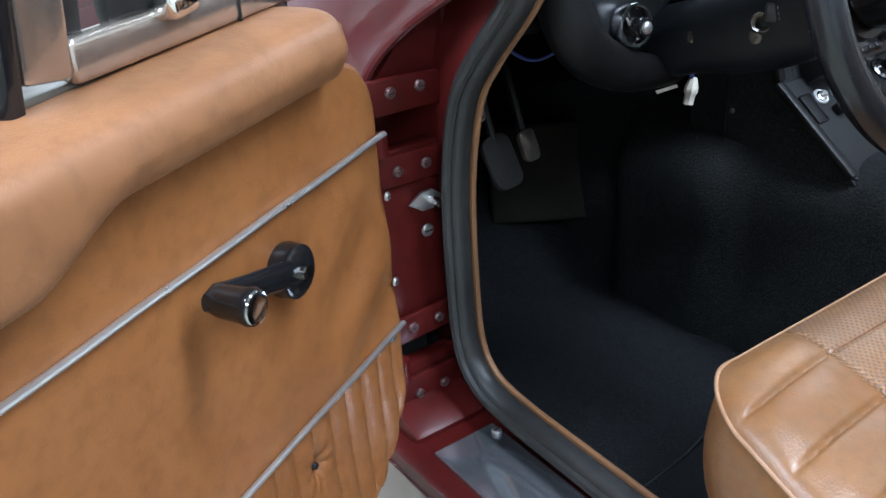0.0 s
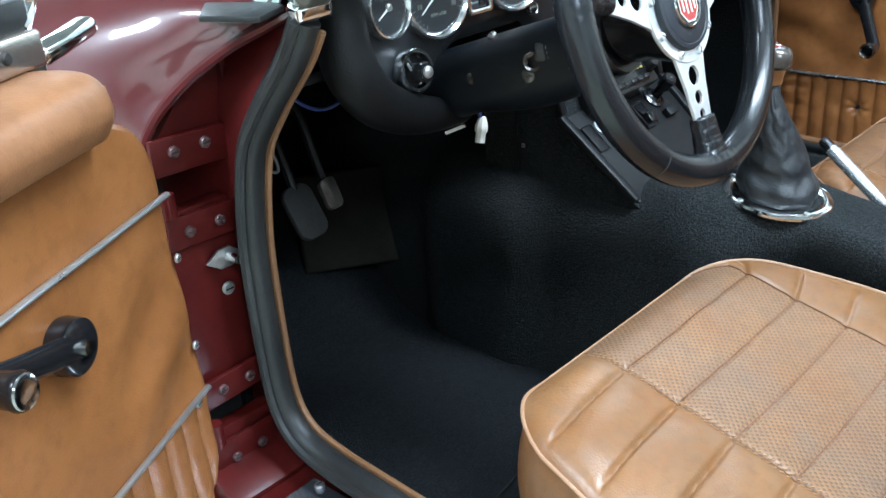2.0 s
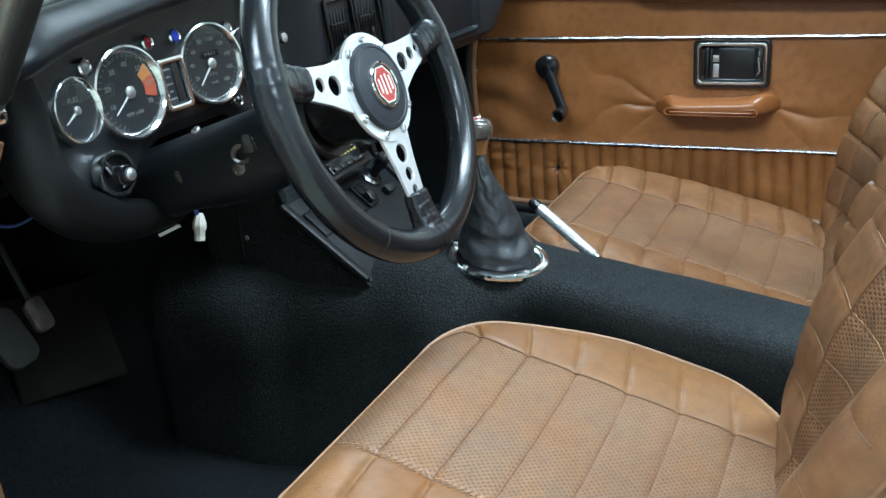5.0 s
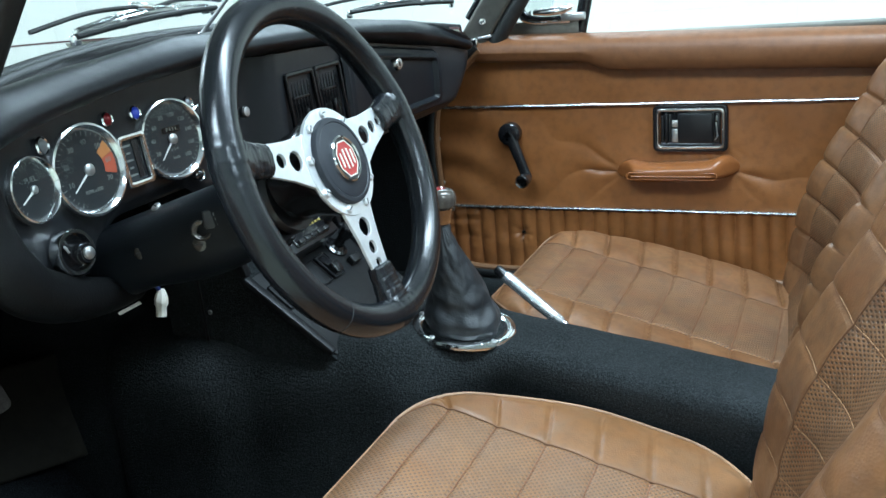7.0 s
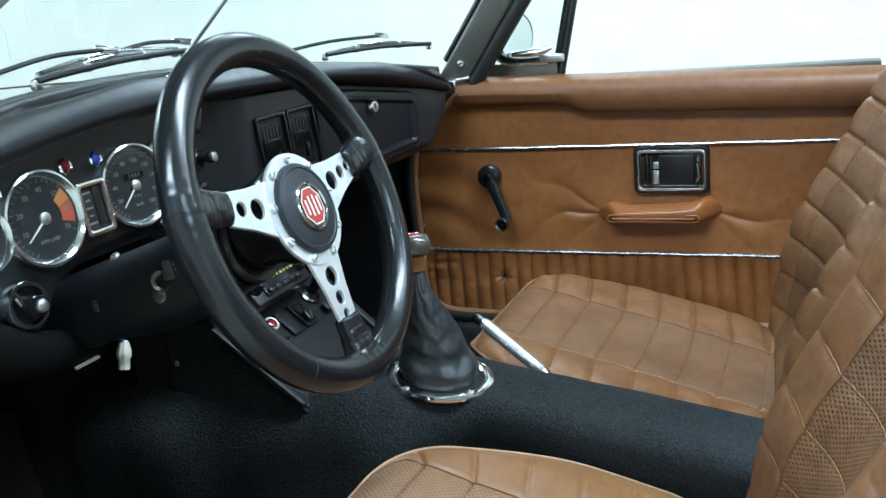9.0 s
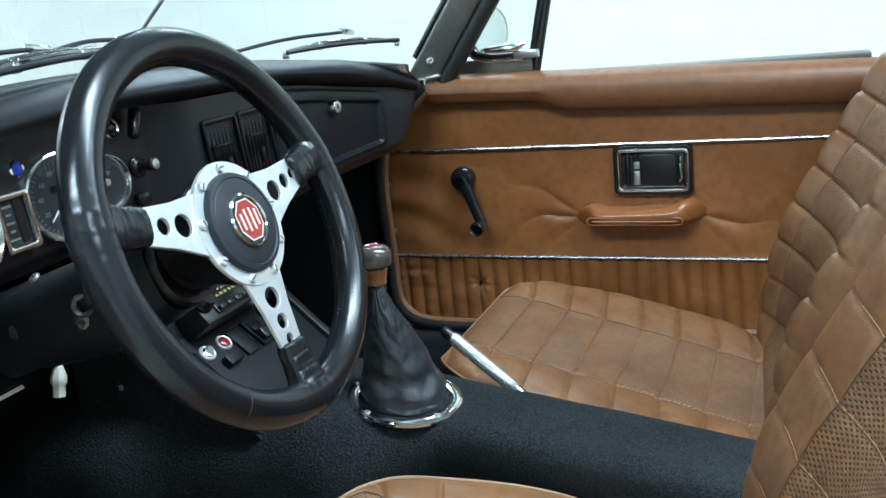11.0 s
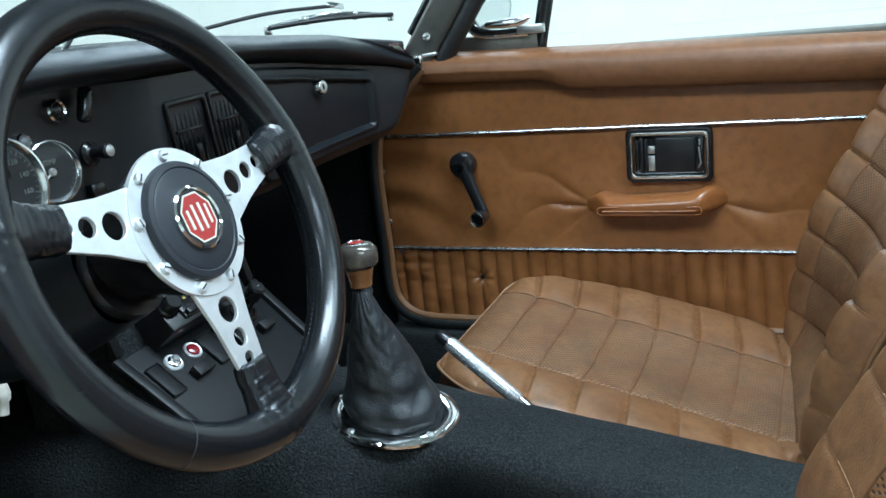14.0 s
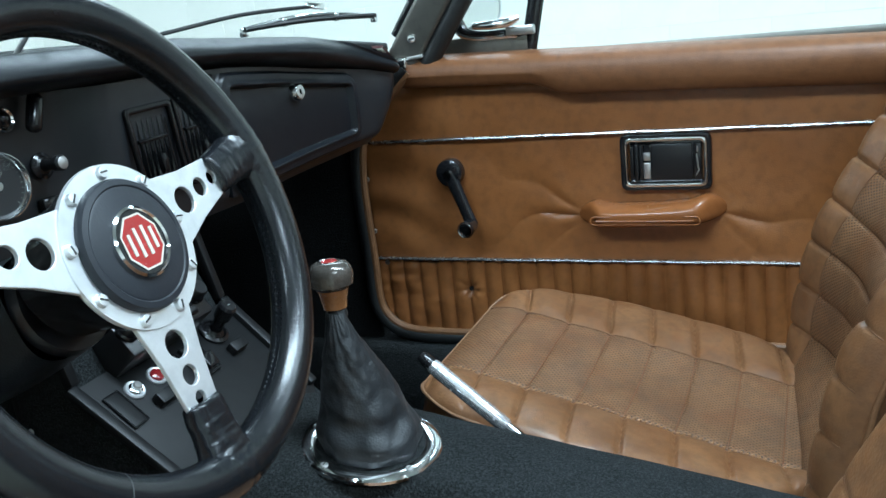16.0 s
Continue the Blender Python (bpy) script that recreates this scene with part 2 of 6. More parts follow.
M["wood"] = varied("dark_varnished_wood", (0.16, 0.065, 0.022), (0.28, 0.125, 0.045), 0.25, 40, 90, 0.0001, coat=0.5, voronoi=False)
M["armrest"] = varied("brown_armrest_vinyl", (0.190, 0.066, 0.019), (0.225, 0.080, 0.024), 0.24, 8, 500, 0.0002)
M["yellow"] = mat("yellow_print", (0.26, 0.20, 0.035), 0.6)
M["grey_grip"] = varied("bright_handbrake_grip", (0.74, 0.75, 0.76), (0.82, 0.83, 0.84), 0.24, 14, 400, 0.00001, metal=0.8)
M["wall"] = varied("white_painted_block", (0.85, 0.845, 0.80), (0.89, 0.88, 0.84), 0.6, 1.5, 60, 0.002, voronoi=False, mottle=0.975)
M["joint"] = varied("wall_joint", (0.82, 0.815, 0.77), (0.86, 0.85, 0.81), 0.8, 4, 80, 0.002, voronoi=False)
M["floor"] = varied("workshop_floor", (0.40, 0.40, 0.31), (0.47, 0.47, 0.38), 0.32, 1.2, 40, 0.0006, voronoi=False)
M["grey_wall"] = varied("grey_wall_paint", (0.13, 0.14, 0.15), (0.16, 0.17, 0.18), 0.5, 1.5, 60, 0.001, voronoi=False)
# unseen ceiling, toned down so that black trim reflects less of it
M["ceiling"] = varied("toned_down_ceiling", (0.24, 0.25, 0.255), (0.30, 0.31, 0.315), 0.8, 1.0, 40, 0.001, voronoi=False)
M["dark_metal"] = varied("dark_pedal_metal", (0.010, 0.010, 0.010), (0.020, 0.019, 0.018), 0.65, 20, 300, 0.0003)
M["worn_pad"] = varied("worn_pedal_rubber", (0.014, 0.014, 0.013), (0.026, 0.025, 0.023), 0.7, 30, 300, 0.0004, voronoi=False)
M["mirror"] = mat("mirror_glass", (0.86, 0.88, 0.88), 0.02, 1.0)


def glass_material(name, fresnel):
    m = bpy.data.materials.new(name)
    m.use_nodes = True
    nt = m.node_tree
    nt.nodes.clear()
    out, tr, gl, mx = (nt.nodes.new("ShaderNode" + k) for k in ("OutputMaterial", "BsdfTransparent", "BsdfGlossy", "MixShader"))
    tr.inputs[0].default_value = (0.96, 0.985, 0.98, 1)
    gl.inputs["Roughness"].default_value = 0.02
    if fresnel:
        fr = nt.nodes.new("ShaderNodeFresnel")
        fr.inputs["IOR"].default_value = 1.45
        nt.links.new(fr.outputs[0], mx.inputs[0])
    else:
        mx.inputs[0].default_value = 0.03
    nt.links.new(tr.outputs[0], mx.inputs[1])
    nt.links.new(gl.outputs[0], mx.inputs[2])
    nt.links.new(mx.outputs[0], out.inputs[0])
    return m


M["glass"] = glass_material("clear_glass", False)
M["screen"] = glass_material("screen_glass", True)
# bright reflection on the glass's bend, painted as an opaque pale colour
M["painted_sheen"] = varied("painted_glass_reflection", (0.50, 0.56, 0.55), (0.56, 0.62, 0.61), 0.12, 6, 200, 0.00002, mottle=0.95)

# ---- building helpers ----


def thing(name, label, category, place=(0, 0, 0), group="", kind=""):
    ob = new(name)
    ob.location = place
    ob.empty_display_size = 0.05
    return tagged(ob, label, category, group, kind)


def finish(me, material, smooth=35.0):
    for m in material if isinstance(material, (list, tuple)) else [material]:
        me.materials.append(m)
    me.polygons.foreach_set("use_smooth", [smooth > 0] * len(me.polygons))
    if smooth > 0:
        me.set_sharp_from_angle(angle=radians(smooth))
    me.update()


def base_of(ob):
    v = Vector(ob.location)
    while ob.parent:
        ob = ob.parent
        v += ob.location
    return v


def part(name, bm, material, parent=None, label="", smooth=35.0):
    """Links a bmesh, given in world metres, as one mesh under a thing or a part."""
    me = bpy.data.meshes.new(name)
    if parent is not None:
        bmesh.ops.translate(bm, vec=-base_of(parent), verts=bm.verts)
    bm.to_mesh(me)
    bm.free()
    finish(me, material, smooth)
    ob = new(name, me)
    ob.parent = parent
    if label:
        ob["label"] = label
    return ob


def solo(name, bm, material, label, category, group="", kind="", smooth=35.0):
    return tagged(part(name, bm, material, None, "", smooth), label, category, group, kind)


def shape():
    return bmesh.new()


def add_rbox(bm, size, m, bevel=0.003, seg=2):
    r = bmesh.ops.create_cube(bm, size=1.0)
    vs = r["verts"]
    bmesh.ops.scale(bm, vec=size, verts=vs)
    bevel = min(bevel, 0.49 * min(size))
    if bevel > 0:
        es = list({e for v in vs for e in v.link_edges})
        out = bmesh.ops.bevel(bm, geom=es, offset=bevel, segments=seg, profile=0.5, affect="EDGES")
        vs = list({v for v in vs if v.is_valid} | set(out["verts"]))
    bmesh.ops.transform(bm, matrix=m, verts=vs)
    return bm


def rbox(size, m, bevel=0.003, seg=2):
    return add_rbox(shape(), size, m, bevel, seg)


def add_lathe(bm, profile, m, seg=32, sx=1.0, sy=1.0):
    """profile: (radius, height) pairs along local z."""
    rings = []
    for r, h in profile:
        if r < 1e-6:
            rings.append([bm.verts.new(m @ Vector((0, 0, h)))])
        else:
            rings.append([bm.verts.new(m @ Vector((r * sx * math.cos(2 * math.pi * k / seg), r * sy * math.sin(2 * math.pi * k / seg), h))) for k in range(seg)])
    for a, b in zip(rings, rings[1:]):
        for k in range(seg):
            j = (k + 1) % seg
            if len(a) == 1 and len(b) > 1:
                bm.faces.new((a[0], b[j], b[k]))
            elif len(b) == 1 and len(a) > 1:
                bm.faces.new((a[k], a[j], b[0]))
            elif len(a) > 1:
                bm.faces.new((a[k], a[j], b[j], b[k]))
    return bm


def lathe(profile, m, seg=32, sx=1.0, sy=1.0):
    bm = add_lathe(shape(), profile, m, seg, sx, sy)
    bmesh.ops.recalc_face_normals(bm, faces=bm.faces)
    return bm


def add_tube(bm, pts, r, seg=10, closed=False, radii=None, flat=1.0, up=(0, 0, 1)):
    """Sweeps an ellipse (r, r * flat) along the points."""
    pts = [Vector(p) for p in pts]
    n = len(pts)
    rings = []
    side = None
    for k, p in enumerate(pts):
        a = pts[(k - 1) % n] if closed or k > 0 else p
        b = pts[(k + 1) % n] if closed or k < n - 1 else p
        t = (b - a).normalized()
        if side is None:
            u = Vector(up)
            if abs(t.dot(u)) > 0.95:
                u = Vector((1, 0, 0)) if abs(t.x) < 0.9 else Vector((0, 1, 0))
            side = t.cross(u).normalized()
        else:
            side = (side - t * side.dot(t)).normalized()
        other = side.cross(t).normalized()
        rad = radii[k] if radii else r
        rings.append([bm.verts.new(p + side * (rad * math.cos(2 * math.pi * j / seg)) + other * (rad * flat * math.sin(2 * math.pi * j / seg))) for j in range(seg)])
    count = n if closed else n - 1
    for k in range(count):
        a, b = rings[k], rings[(k + 1) % n]
        for j in range(seg):
            i = (j + 1) % seg
            bm.faces.new((a[j], a[i], b[i], b[j]))
    if not closed:
        bm.faces.new(rings[0][::-1])
        bm.faces.new(rings[-1])
    return bm


def tube(pts, r, seg=10, closed=False, radii=None, flat=1.0, up=(0, 0, 1)):
    bm = add_tube(shape(), pts, r, seg, closed, radii, flat, up)
    bmesh.ops.recalc_face_normals(bm, faces=bm.faces)
    return bm


def curve_pts(ctrl, steps=10):
    """A smooth line (Catmull-Rom) through the control points."""
    c = [Vector(p) for p in ctrl]
    c = [c[0] * 2 - c[1]] + c + [c[-1] * 2 - c[-2]]
    out = []
    for k in range(1, len(c) - 2):
        p0, p1, p2, p3 = c[k - 1:k + 3]
        for s in range(steps):
            t = s / steps
            out.append(0.5 * ((2 * p1) + (p2 - p0) * t + (2 * p0 - 5 * p1 + 4 * p2 - p3) * t * t + (3 * p1 - p0 - 3 * p2 + p3) * t ** 3))
    out.append(c[-2])
    return out


def prism(loops, depth, m, bevel=0.0, seg=2):
    """A flat plate with the first loop as outline and the others as holes, from local z 0 to depth."""
    bm = shape()
    edges = []
    for loop in loops:
        vs = [bm.verts.new((x, y, 0)) for x, y in loop]
        edges += [bm.edges.new((vs[k], vs[(k + 1) % len(vs)])) for k in range(len(vs))]
    bmesh.ops.triangle_fill(bm, use_beauty=True, use_dissolve=False, edges=edges)
    r = bmesh.ops.extrude_face_region(bm, geom=list(bm.faces))
    bmesh.ops.translate(bm, vec=(0, 0, depth), verts=[v for v in r["geom"] if isinstance(v, bmesh.types.BMVert)])
    bmesh.ops.recalc_face_normals(bm, faces=bm.faces)
    if bevel:
        es = [e for e in bm.edges if len(e.link_faces) == 2 and e.calc_face_angle(0) > 1.0 and abs(e.verts[0].co.z - e.verts[1].co.z) < 1e-6]
        bmesh.ops.bevel(bm, geom=es, offset=bevel, segments=seg, profile=0.5, affect="EDGES")
    bmesh.ops.transform(bm, matrix=m, verts=bm.verts)
    return bm


def circle(r, n=24, cx=0.0, cy=0.0, sx=1.0, sy=1.0):
    return [(cx + r * sx * math.cos(2 * math.pi * k / n), cy + r * sy * math.sin(2 * math.pi * k / n)) for k in range(n)]


def rrect(w, h, r, n=5, cx=0.0, cy=0.0):
    out = []
    for qx, qy, a0 in ((1, 1, 0), (-1, 1, 90), (-1, -1, 180), (1, -1, 270)):
        for k in range(n + 1):
            a = radians(a0 + 90 * k / n)
            out.append((cx + qx * (w / 2 - r) + r * math.cos(a), cy + qy * (h / 2 - r) + r * math.sin(a)))
    return out


def sheet(f, nu, nv, thick=0.0, keep=None, uv=None):
    """A grid over f(u, v), u and v from 0 to 1; thick closes it into a shell that lies behind the front face. keep(u, v) picks its faces."""
    bm = shape()
    P = [[Vector(f(i / nu, j / nv)) for j in range(nv + 1)] for i in range(nu + 1)]
    front = {}
    faces = []
    for i in range(nu):
        for j in range(nv):
            if keep and not keep((i + 0.5) / nu, (j + 0.5) / nv):
                continue
            ids = ((i, j), (i + 1, j), (i + 1, j + 1), (i, j + 1))
            for q in ids:
                if q not in front:
                    front[q] = bm.verts.new(P[q[0]][q[1]])
            faces.append((ids, bm.faces.new([front[q] for q in ids])))
    layer = bm.loops.layers.uv.new("UVMap") if uv else None
    if uv:
        for ids, face in faces:
            for loop, q in zip(face.loops, ids):
                loop[layer].uv = uv(q[0] / nu, q[1] / nv)
    if thick:
        bm.normal_update()
        back = {q: bm.verts.new(v.co - v.normal * thick) for q, v in front.items()}
        count = {}
        for ids, face in faces:
            for k in range(4):
                e = (ids[k], ids[(k + 1) % 4])
                count[frozenset(e)] = None if frozenset(e) in count else e
        for ids, face in faces:
            bm.faces.new([back[q] for q in ids[::-1]])
        for e in count.values():
            if e:
                a, b = e
                bm.faces.new((front[b], front[a], back[a], back[b]))
    return bm


def text_bm(body, size, m, depth=0.0003, align="CENTER"):
    """Lettering in the built-in font, as a mesh."""
    cu = bpy.data.curves.new("lettering", "FONT")
    cu.body, cu.size, cu.extrude, cu.align_x, cu.align_y, cu.resolution_u = body, size, depth, align, "CENTER", 2
    ob = bpy.data.objects.new("lettering", cu)
    me = ob.to_mesh()
    bm = shape()
    bm.from_mesh(me)
    ob.to_mesh_clear()
    bpy.data.objects.remove(ob)
    bpy.data.curves.remove(cu)
    bmesh.ops.transform(bm, matrix=m, verts=bm.verts)
    return bm


def merge(bm, other):
    me = bpy.data.meshes.new("joined")
    other.to_mesh(me)
    other.free()
    bm.from_mesh(me)
    bpy.data.meshes.remove(me)
    return bm


def facing(place, normal, up=(0, 0, 1)):
    """A pose whose local z looks along normal and local y as nearly up as it can."""
    z = Vector(normal).normalized()
    x = Vector(up).cross(z).normalized()
    y = z.cross(x)
    m = Matrix((x, y, z)).transposed().to_4x4()
    m.translation = Vector(place)
    return m


def smooth_step(a, b, x):
    t = min(1.0, max(0.0, (x - a) / (b - a)))
    return t * t * (3 - 2 * t)


def groove(d, width):
    return math.exp(-(d / width) ** 2)


def screw(m, r=0.005, h=0.003, parent=None, material=None, name="screw", label=""):
    bm = lathe([(r, 0), (r, h * 0.4), (r * 0.8, h * 0.85), (0.0, h)], m, 14)
    slot = rbox((r * 1.3, r * 0.24, h * 0.2), m @ pose(0, 0, h * 0.93), 0)
    for f in slot.faces:
        f.material_index = 1
    return part(name, merge(bm, slot), [material or M["steel"], M["dark_metal"]], parent, label)


CX = 0.04

# ---- the workshop ----
WALL_X = 3.8


def plain(name, size, place, material, label, category):
    return solo(name, rbox(size, pose(*place), 0.0), material, label, category, kind="structure", smooth=0)


plain("floor", (12, 14, 0.1), (-0.6, 1.0, -0.05), M["floor"], "pale greenish-grey painted workshop floor", "floor")
plain("ceiling", (12, 14, 0.1), (-0.6, 1.0, 3.17), M["ceiling"], "unseen workshop ceiling over the car, toned down to grey", "ceiling")
plain("wall_west", (0.2, 14, 3.1), (-5.1, 1.0, 1.56), M["wall"], "white painted workshop wall", "wall")
plain("wall_north", (8.6, 0.2, 3.1), (-0.6, 7.1, 1.56), M["wall"], "white painted workshop wall", "wall")
plain("partition", (3.2, 0.12, 1.0), (-1.5, 4.6, 0.5), M["grey_wall"], "low grey painted partition across the workshop", "partition")
plain("wall_south", (8.6, 0.2, 3.1), (-0.6, -5.1, 1.56), M["wall"], "white painted workshop wall", "wall")
wall_east = plain("wall_east", (0.2, 14, 3.1), (WALL_X + 0.104, 1.0, 1.56), M["joint"], "white painted block wall with flush joints", "wall")

# ---- the car's body ----
body = thing("sports_car", "dark red open sports car body with black carpet inside", "car", (CX, 0.3, 0.0))


def edge_line(s):
    """The rear edge of the front wing, from the screen's foot outwards and down; s from 0 to 1."""
    pts = WING
    k = min(int(s * (len(pts) - 1)), len(pts) - 2)
    return pts[k].lerp(pts[k + 1], s * (len(pts) - 1) - k)


WING = curve_pts([(-0.46, 0.69, 0.905), (-0.502, 0.70, 0.882), (-0.535, 0.755, 0.852), (-0.572, 0.795, 0.815), (-0.607, 0.81, 0.772), (-0.630, 0.812, 0.70), (-0.645, 0.81, 0.56), (-0.648, 0.81, 0.42), (-0.64, 0.81, 0.33)], 6)


def wing_sheet(u, v):
    p = edge_line(u)
    d = v * 1.15
    top = smooth_step(0.55, 0.0, u)
    full = (1 - math.exp(-d / 0.10)) * math.sin(math.pi * min(1.0, u / 0.82)) ** 1.3
    lip = -0.007 * groove(d - 0.018, 0.006)
    return Vector((p.x - 0.035 * math.sin(min(1, d * 1.2) * 1.57) * (1 - top) - 0.062 * full - lip - 0.11 * v * smooth_step(0.0, 0.2, u), p.y + d, p.z + 0.022 * math.sin(v * 2.2) * top + 0.050 * full + lip))


part("front_wing", sheet(wing_sheet, 90, 90, 0.004), M["paint"], body, "glossy dark red front wing")
part("wing_edge", tube([edge_line(k / 60) + Vector((0, -0.002, 0)) for k in range(61)], 0.0055, 8), M["paint"], body)


def bonnet_sheet(u, v):
    x = -0.46 + u * 1.0
    crown = 1 - ((x - CX) / 0.52) ** 2
    return Vector((x, 0.70 + 0.24 * crown + v * 1.05, 0.885 + 0.03 * crown - 0.13 * v))


part("bonnet", sheet(bonnet_sheet, 30, 14, 0.004), M["paint"], body, "dark red bonnet and scuttle")


def wing_right(u, v):
    q = wing_sheet(u, v)
    return Vector((0.095 - q.x + 0.065, q.y, q.z))


part("front_wing", sheet(lambda u, v: wing_right(1 - u, v), 40, 16, 0.004), M["paint"], body, "glossy dark red front wing")

# hinge pillar: slabs with hinge pockets between them
PY = 0.80
for z0, z1 in ((0.34, 0.437), (0.478, 0.698)):
    part("hinge_pillar", rbox((0.115, 0.02, z1 - z0), pose(-0.5725, PY + 0.012, (z0 + z1) / 2), 0.002), M["paint_matt"], body, "dark red door hinge pillar")
part("hinge_pillar", prism([[(-0.624, 0.736), (-0.515, 0.736), (-0.515, 0.842), (-0.54, 0.828), (-0.57, 0.803), (-0.598, 0.772), (-0.614, 0.752)]], 0.02, facing((0, PY + 0.022, 0), (0, -1, 0))), M["paint_matt"], body, "dark red door hinge pillar")
# dark sheet behind the slabs stands for the shade deep in the hinge pockets
part("pillar_back", rbox((0.085, 0.01, 0.46), pose(-0.56, PY + 0.07, 0.54), 0.0), M["dark_metal"], body)
part("pillar_side", rbox((0.008, 0.09, 0.52), pose(-0.515, PY + 0.04, 0.59), 0.002), M["paint_matt"], body)
for z, s in ((0.757, 0.036), (0.678, 0.034), (0.490, 0.032), (0.40, 0.05)):
    hp = part("hinge_leaf", rbox((0.084, 0.007, s), pose(-0.569, PY - 0.0035, z, 0, 2 if z > 0.5 else -3, 0), 0.002), M["paint_matt"], body)
    for x in (-0.587, -0.552):
        m = facing((x, PY - 0.007, z + (0.004 if z > 0.7 else 0)), (0, -1, 0))
        screw(m, 0.0062, 0.004, hp, M["chipped"], "hinge_bolt", "cross-head bolt, paint chipped off")
part("hinge_knuckle", lathe([(0, -0.012), (0.008, -0.012), (0.008, 0.012), (0, 0.012)], pose(-0.607, PY - 0.012, 0.713), 14), M["paint_matt"], body)
part("hinge_knuckle", lathe([(0, -0.014), (0.009, -0.014), (0.009, 0.014), (0, 0.014)], pose(-0.61, PY - 0.014, 0.447), 14), M["paint_matt"], body)
cp = part("check_plate", prism([[(-0.022, 0), (-0.006, 0.011), (0.008, 0.011), (0.022, 0), (0.008, -0.011), (-0.006, -0.011)]], 0.004, facing((-0.553, PY - 0.001, 0.634), (0, -1, 0)), 0.001), M["steel"], body, "bare metal lamp switch plate")
part("plunger", lathe([(0, 0.018), (0.005, 0.017), (0.0055, 0.0), (0.0, 0.0)], facing((-0.547, PY - 0.004, 0.634), (0, -1, 0)), 14), M["chrome"], cp)
screw(facing((-0.5545, PY - 0.002, 0.599), (0, -1, 0)), 0.0075, 0.004, body, M["steel"], "pillar_screw")

# sill
part("sill", rbox((0.135, 1.5, 0.30), pose(-0.5825, 0.05, 0.222), 0.012), M["paint_matt"], body, "dark red door sill")
part("sill_foot", rbox((0.10, 0.07, 0.05), pose(-0.575, 0.785, 0.366, 18, 0, 0), 0.008), M["paint_matt"], body)
plate = part("sill_plate", rbox((0.078, 0.95, 0.003), pose(-0.577, 0.245, 0.3745), 0.001), M["tread"], body, "scuffed aluminium sill tread plate")
part("sill_plate_lip", rbox((0.003, 0.95, 0.016), pose(-0.617, 0.245, 0.368), 0.001), M["tread"], body)
for y in (0.705, 0.40, 0.1):
    screw(pose(-0.5435, y, 0.376), 0.006, 0.003, plate)
part("outer_sill", rbox((0.02, 1.6, 0.17), pose(-0.653, 0.05, 0.27, 0, 6, 0), 0.006), M["paint"], body)

# door seal and brown piping round the driver's opening
SEAL = curve_pts([(-0.503, 0.672, 0.880), (-0.51, 0.69, 0.845), (-0.52, 0.728, 0.795), (-0.526, 0.757, 0.745), (-0.53, 0.774, 0.65), (-0.53, 0.778, 0.53), (-0.53, 0.772, 0.455), (-0.53, 0.747, 0.418), (-0.53, 0.70, 0.404), (-0.53, 0.60, 0.400), (-0.53, 0.3, 0.398), (-0.53, 0.0, 0.398), (-0.53, -0.3, 0.40)], 8)
seal = part("door_seal", tube(SEAL, 0.015, 12, up=(1, 0, 0)), M["rubber"], body, "black rubber door seal")
part("seal_groove", tube([p + Vector((-0.014, -0.004, 0.0)) for p in SEAL], 0.006, 8, up=(1, 0, 0)), M["rubber"], seal)


def inward(path, side, across):
    """The path moved towards the middle of the door opening."""
    out = []
    for k, p in enumerate(path):
        t = (path[min(k + 1, len(path) - 1)] - path[max(k - 1, 0)]).normalized()
        out.append(p + Vector((side, t.z * across, -t.y * across)))
    return out


part("seal_piping", tube(inward(SEAL, 0.015, 0.010)[2:], 0.0040, 8, up=(1, 0, 0)), M["brown_trim"], seal, "tan piping along the seal")
cap = part("seal_cap", rbox((0.036, 0.022, 0.017), pose(-0.500, 0.667, 0.889, 10, -4, -12), 0.005, 3), M["chrome"], body, "bright metal clip over the seal's end")
part("cap_clip", rbox((0.018, 0.018, 0.012), pose(-0.508, 0.672, 0.904, 20, -14, -12), 0.003), M["worn_chrome"], cap)



def shut_panel(u, v):
    """The painted return from the wing's edge in to the door seal."""
    a = edge_line(0.10 + 0.56 * u) + Vector((0.004, 0.010, -0.004))
    k = (0.2 + 4.0 * u) * 8
    i = int(k)
    b = SEAL[i].lerp(SEAL[i + 1], k - i) + Vector((0.0, 0.016, 0.0))
    q = a.lerp(b, v)
    return q + Vector((0.01 * math.sin(math.pi * v), 0.06 * math.sin(math.pi * v) ** 0.7, 0))


part("shut_panel", sheet(shut_panel, 40, 12, 0.003), M["paint_matt"], body, "dark red return behind the wing's edge")

# rear body, nose and wheels that close the car behind and in front of the cabin


def rear_wing(s):
    def f(u, v):
        y = -0.14 - 1.30 * u
        x = float(np.interp(v, [0, 0.25, 0.4, 0.6, 1], [0.50, 0.59, 0.645, 0.672, 0.655]))
        z = float(np.interp(v, [0, 0.25, 0.4, 0.6, 1], [0.872, 0.862, 0.81, 0.66, 0.34]))
        fall = 0.10 * u ** 2.2
        return Vector((CX + s * (x - 0.05 * u ** 3), y, z - fall * (1 - 0.7 * v)))
    return f


for s in (-1, 1):
    part("rear_wing", sheet(rear_wing(s) if s < 0 else (lambda u, v: rear_wing(1)(1 - u, v)), 30, 24, 0.004), M["paint"], body, "glossy dark red rear wing")
part("rear_deck", sheet(lambda u, v: Vector((CX + (u - 0.5) * 1.0, -0.52 - 0.92 * v, 0.872 + 0.02 * math.sin(math.pi * u) - 0.10 * v ** 2.2)), 20, 16, 0.004), M["paint"], body, "dark red boot lid and rear deck")
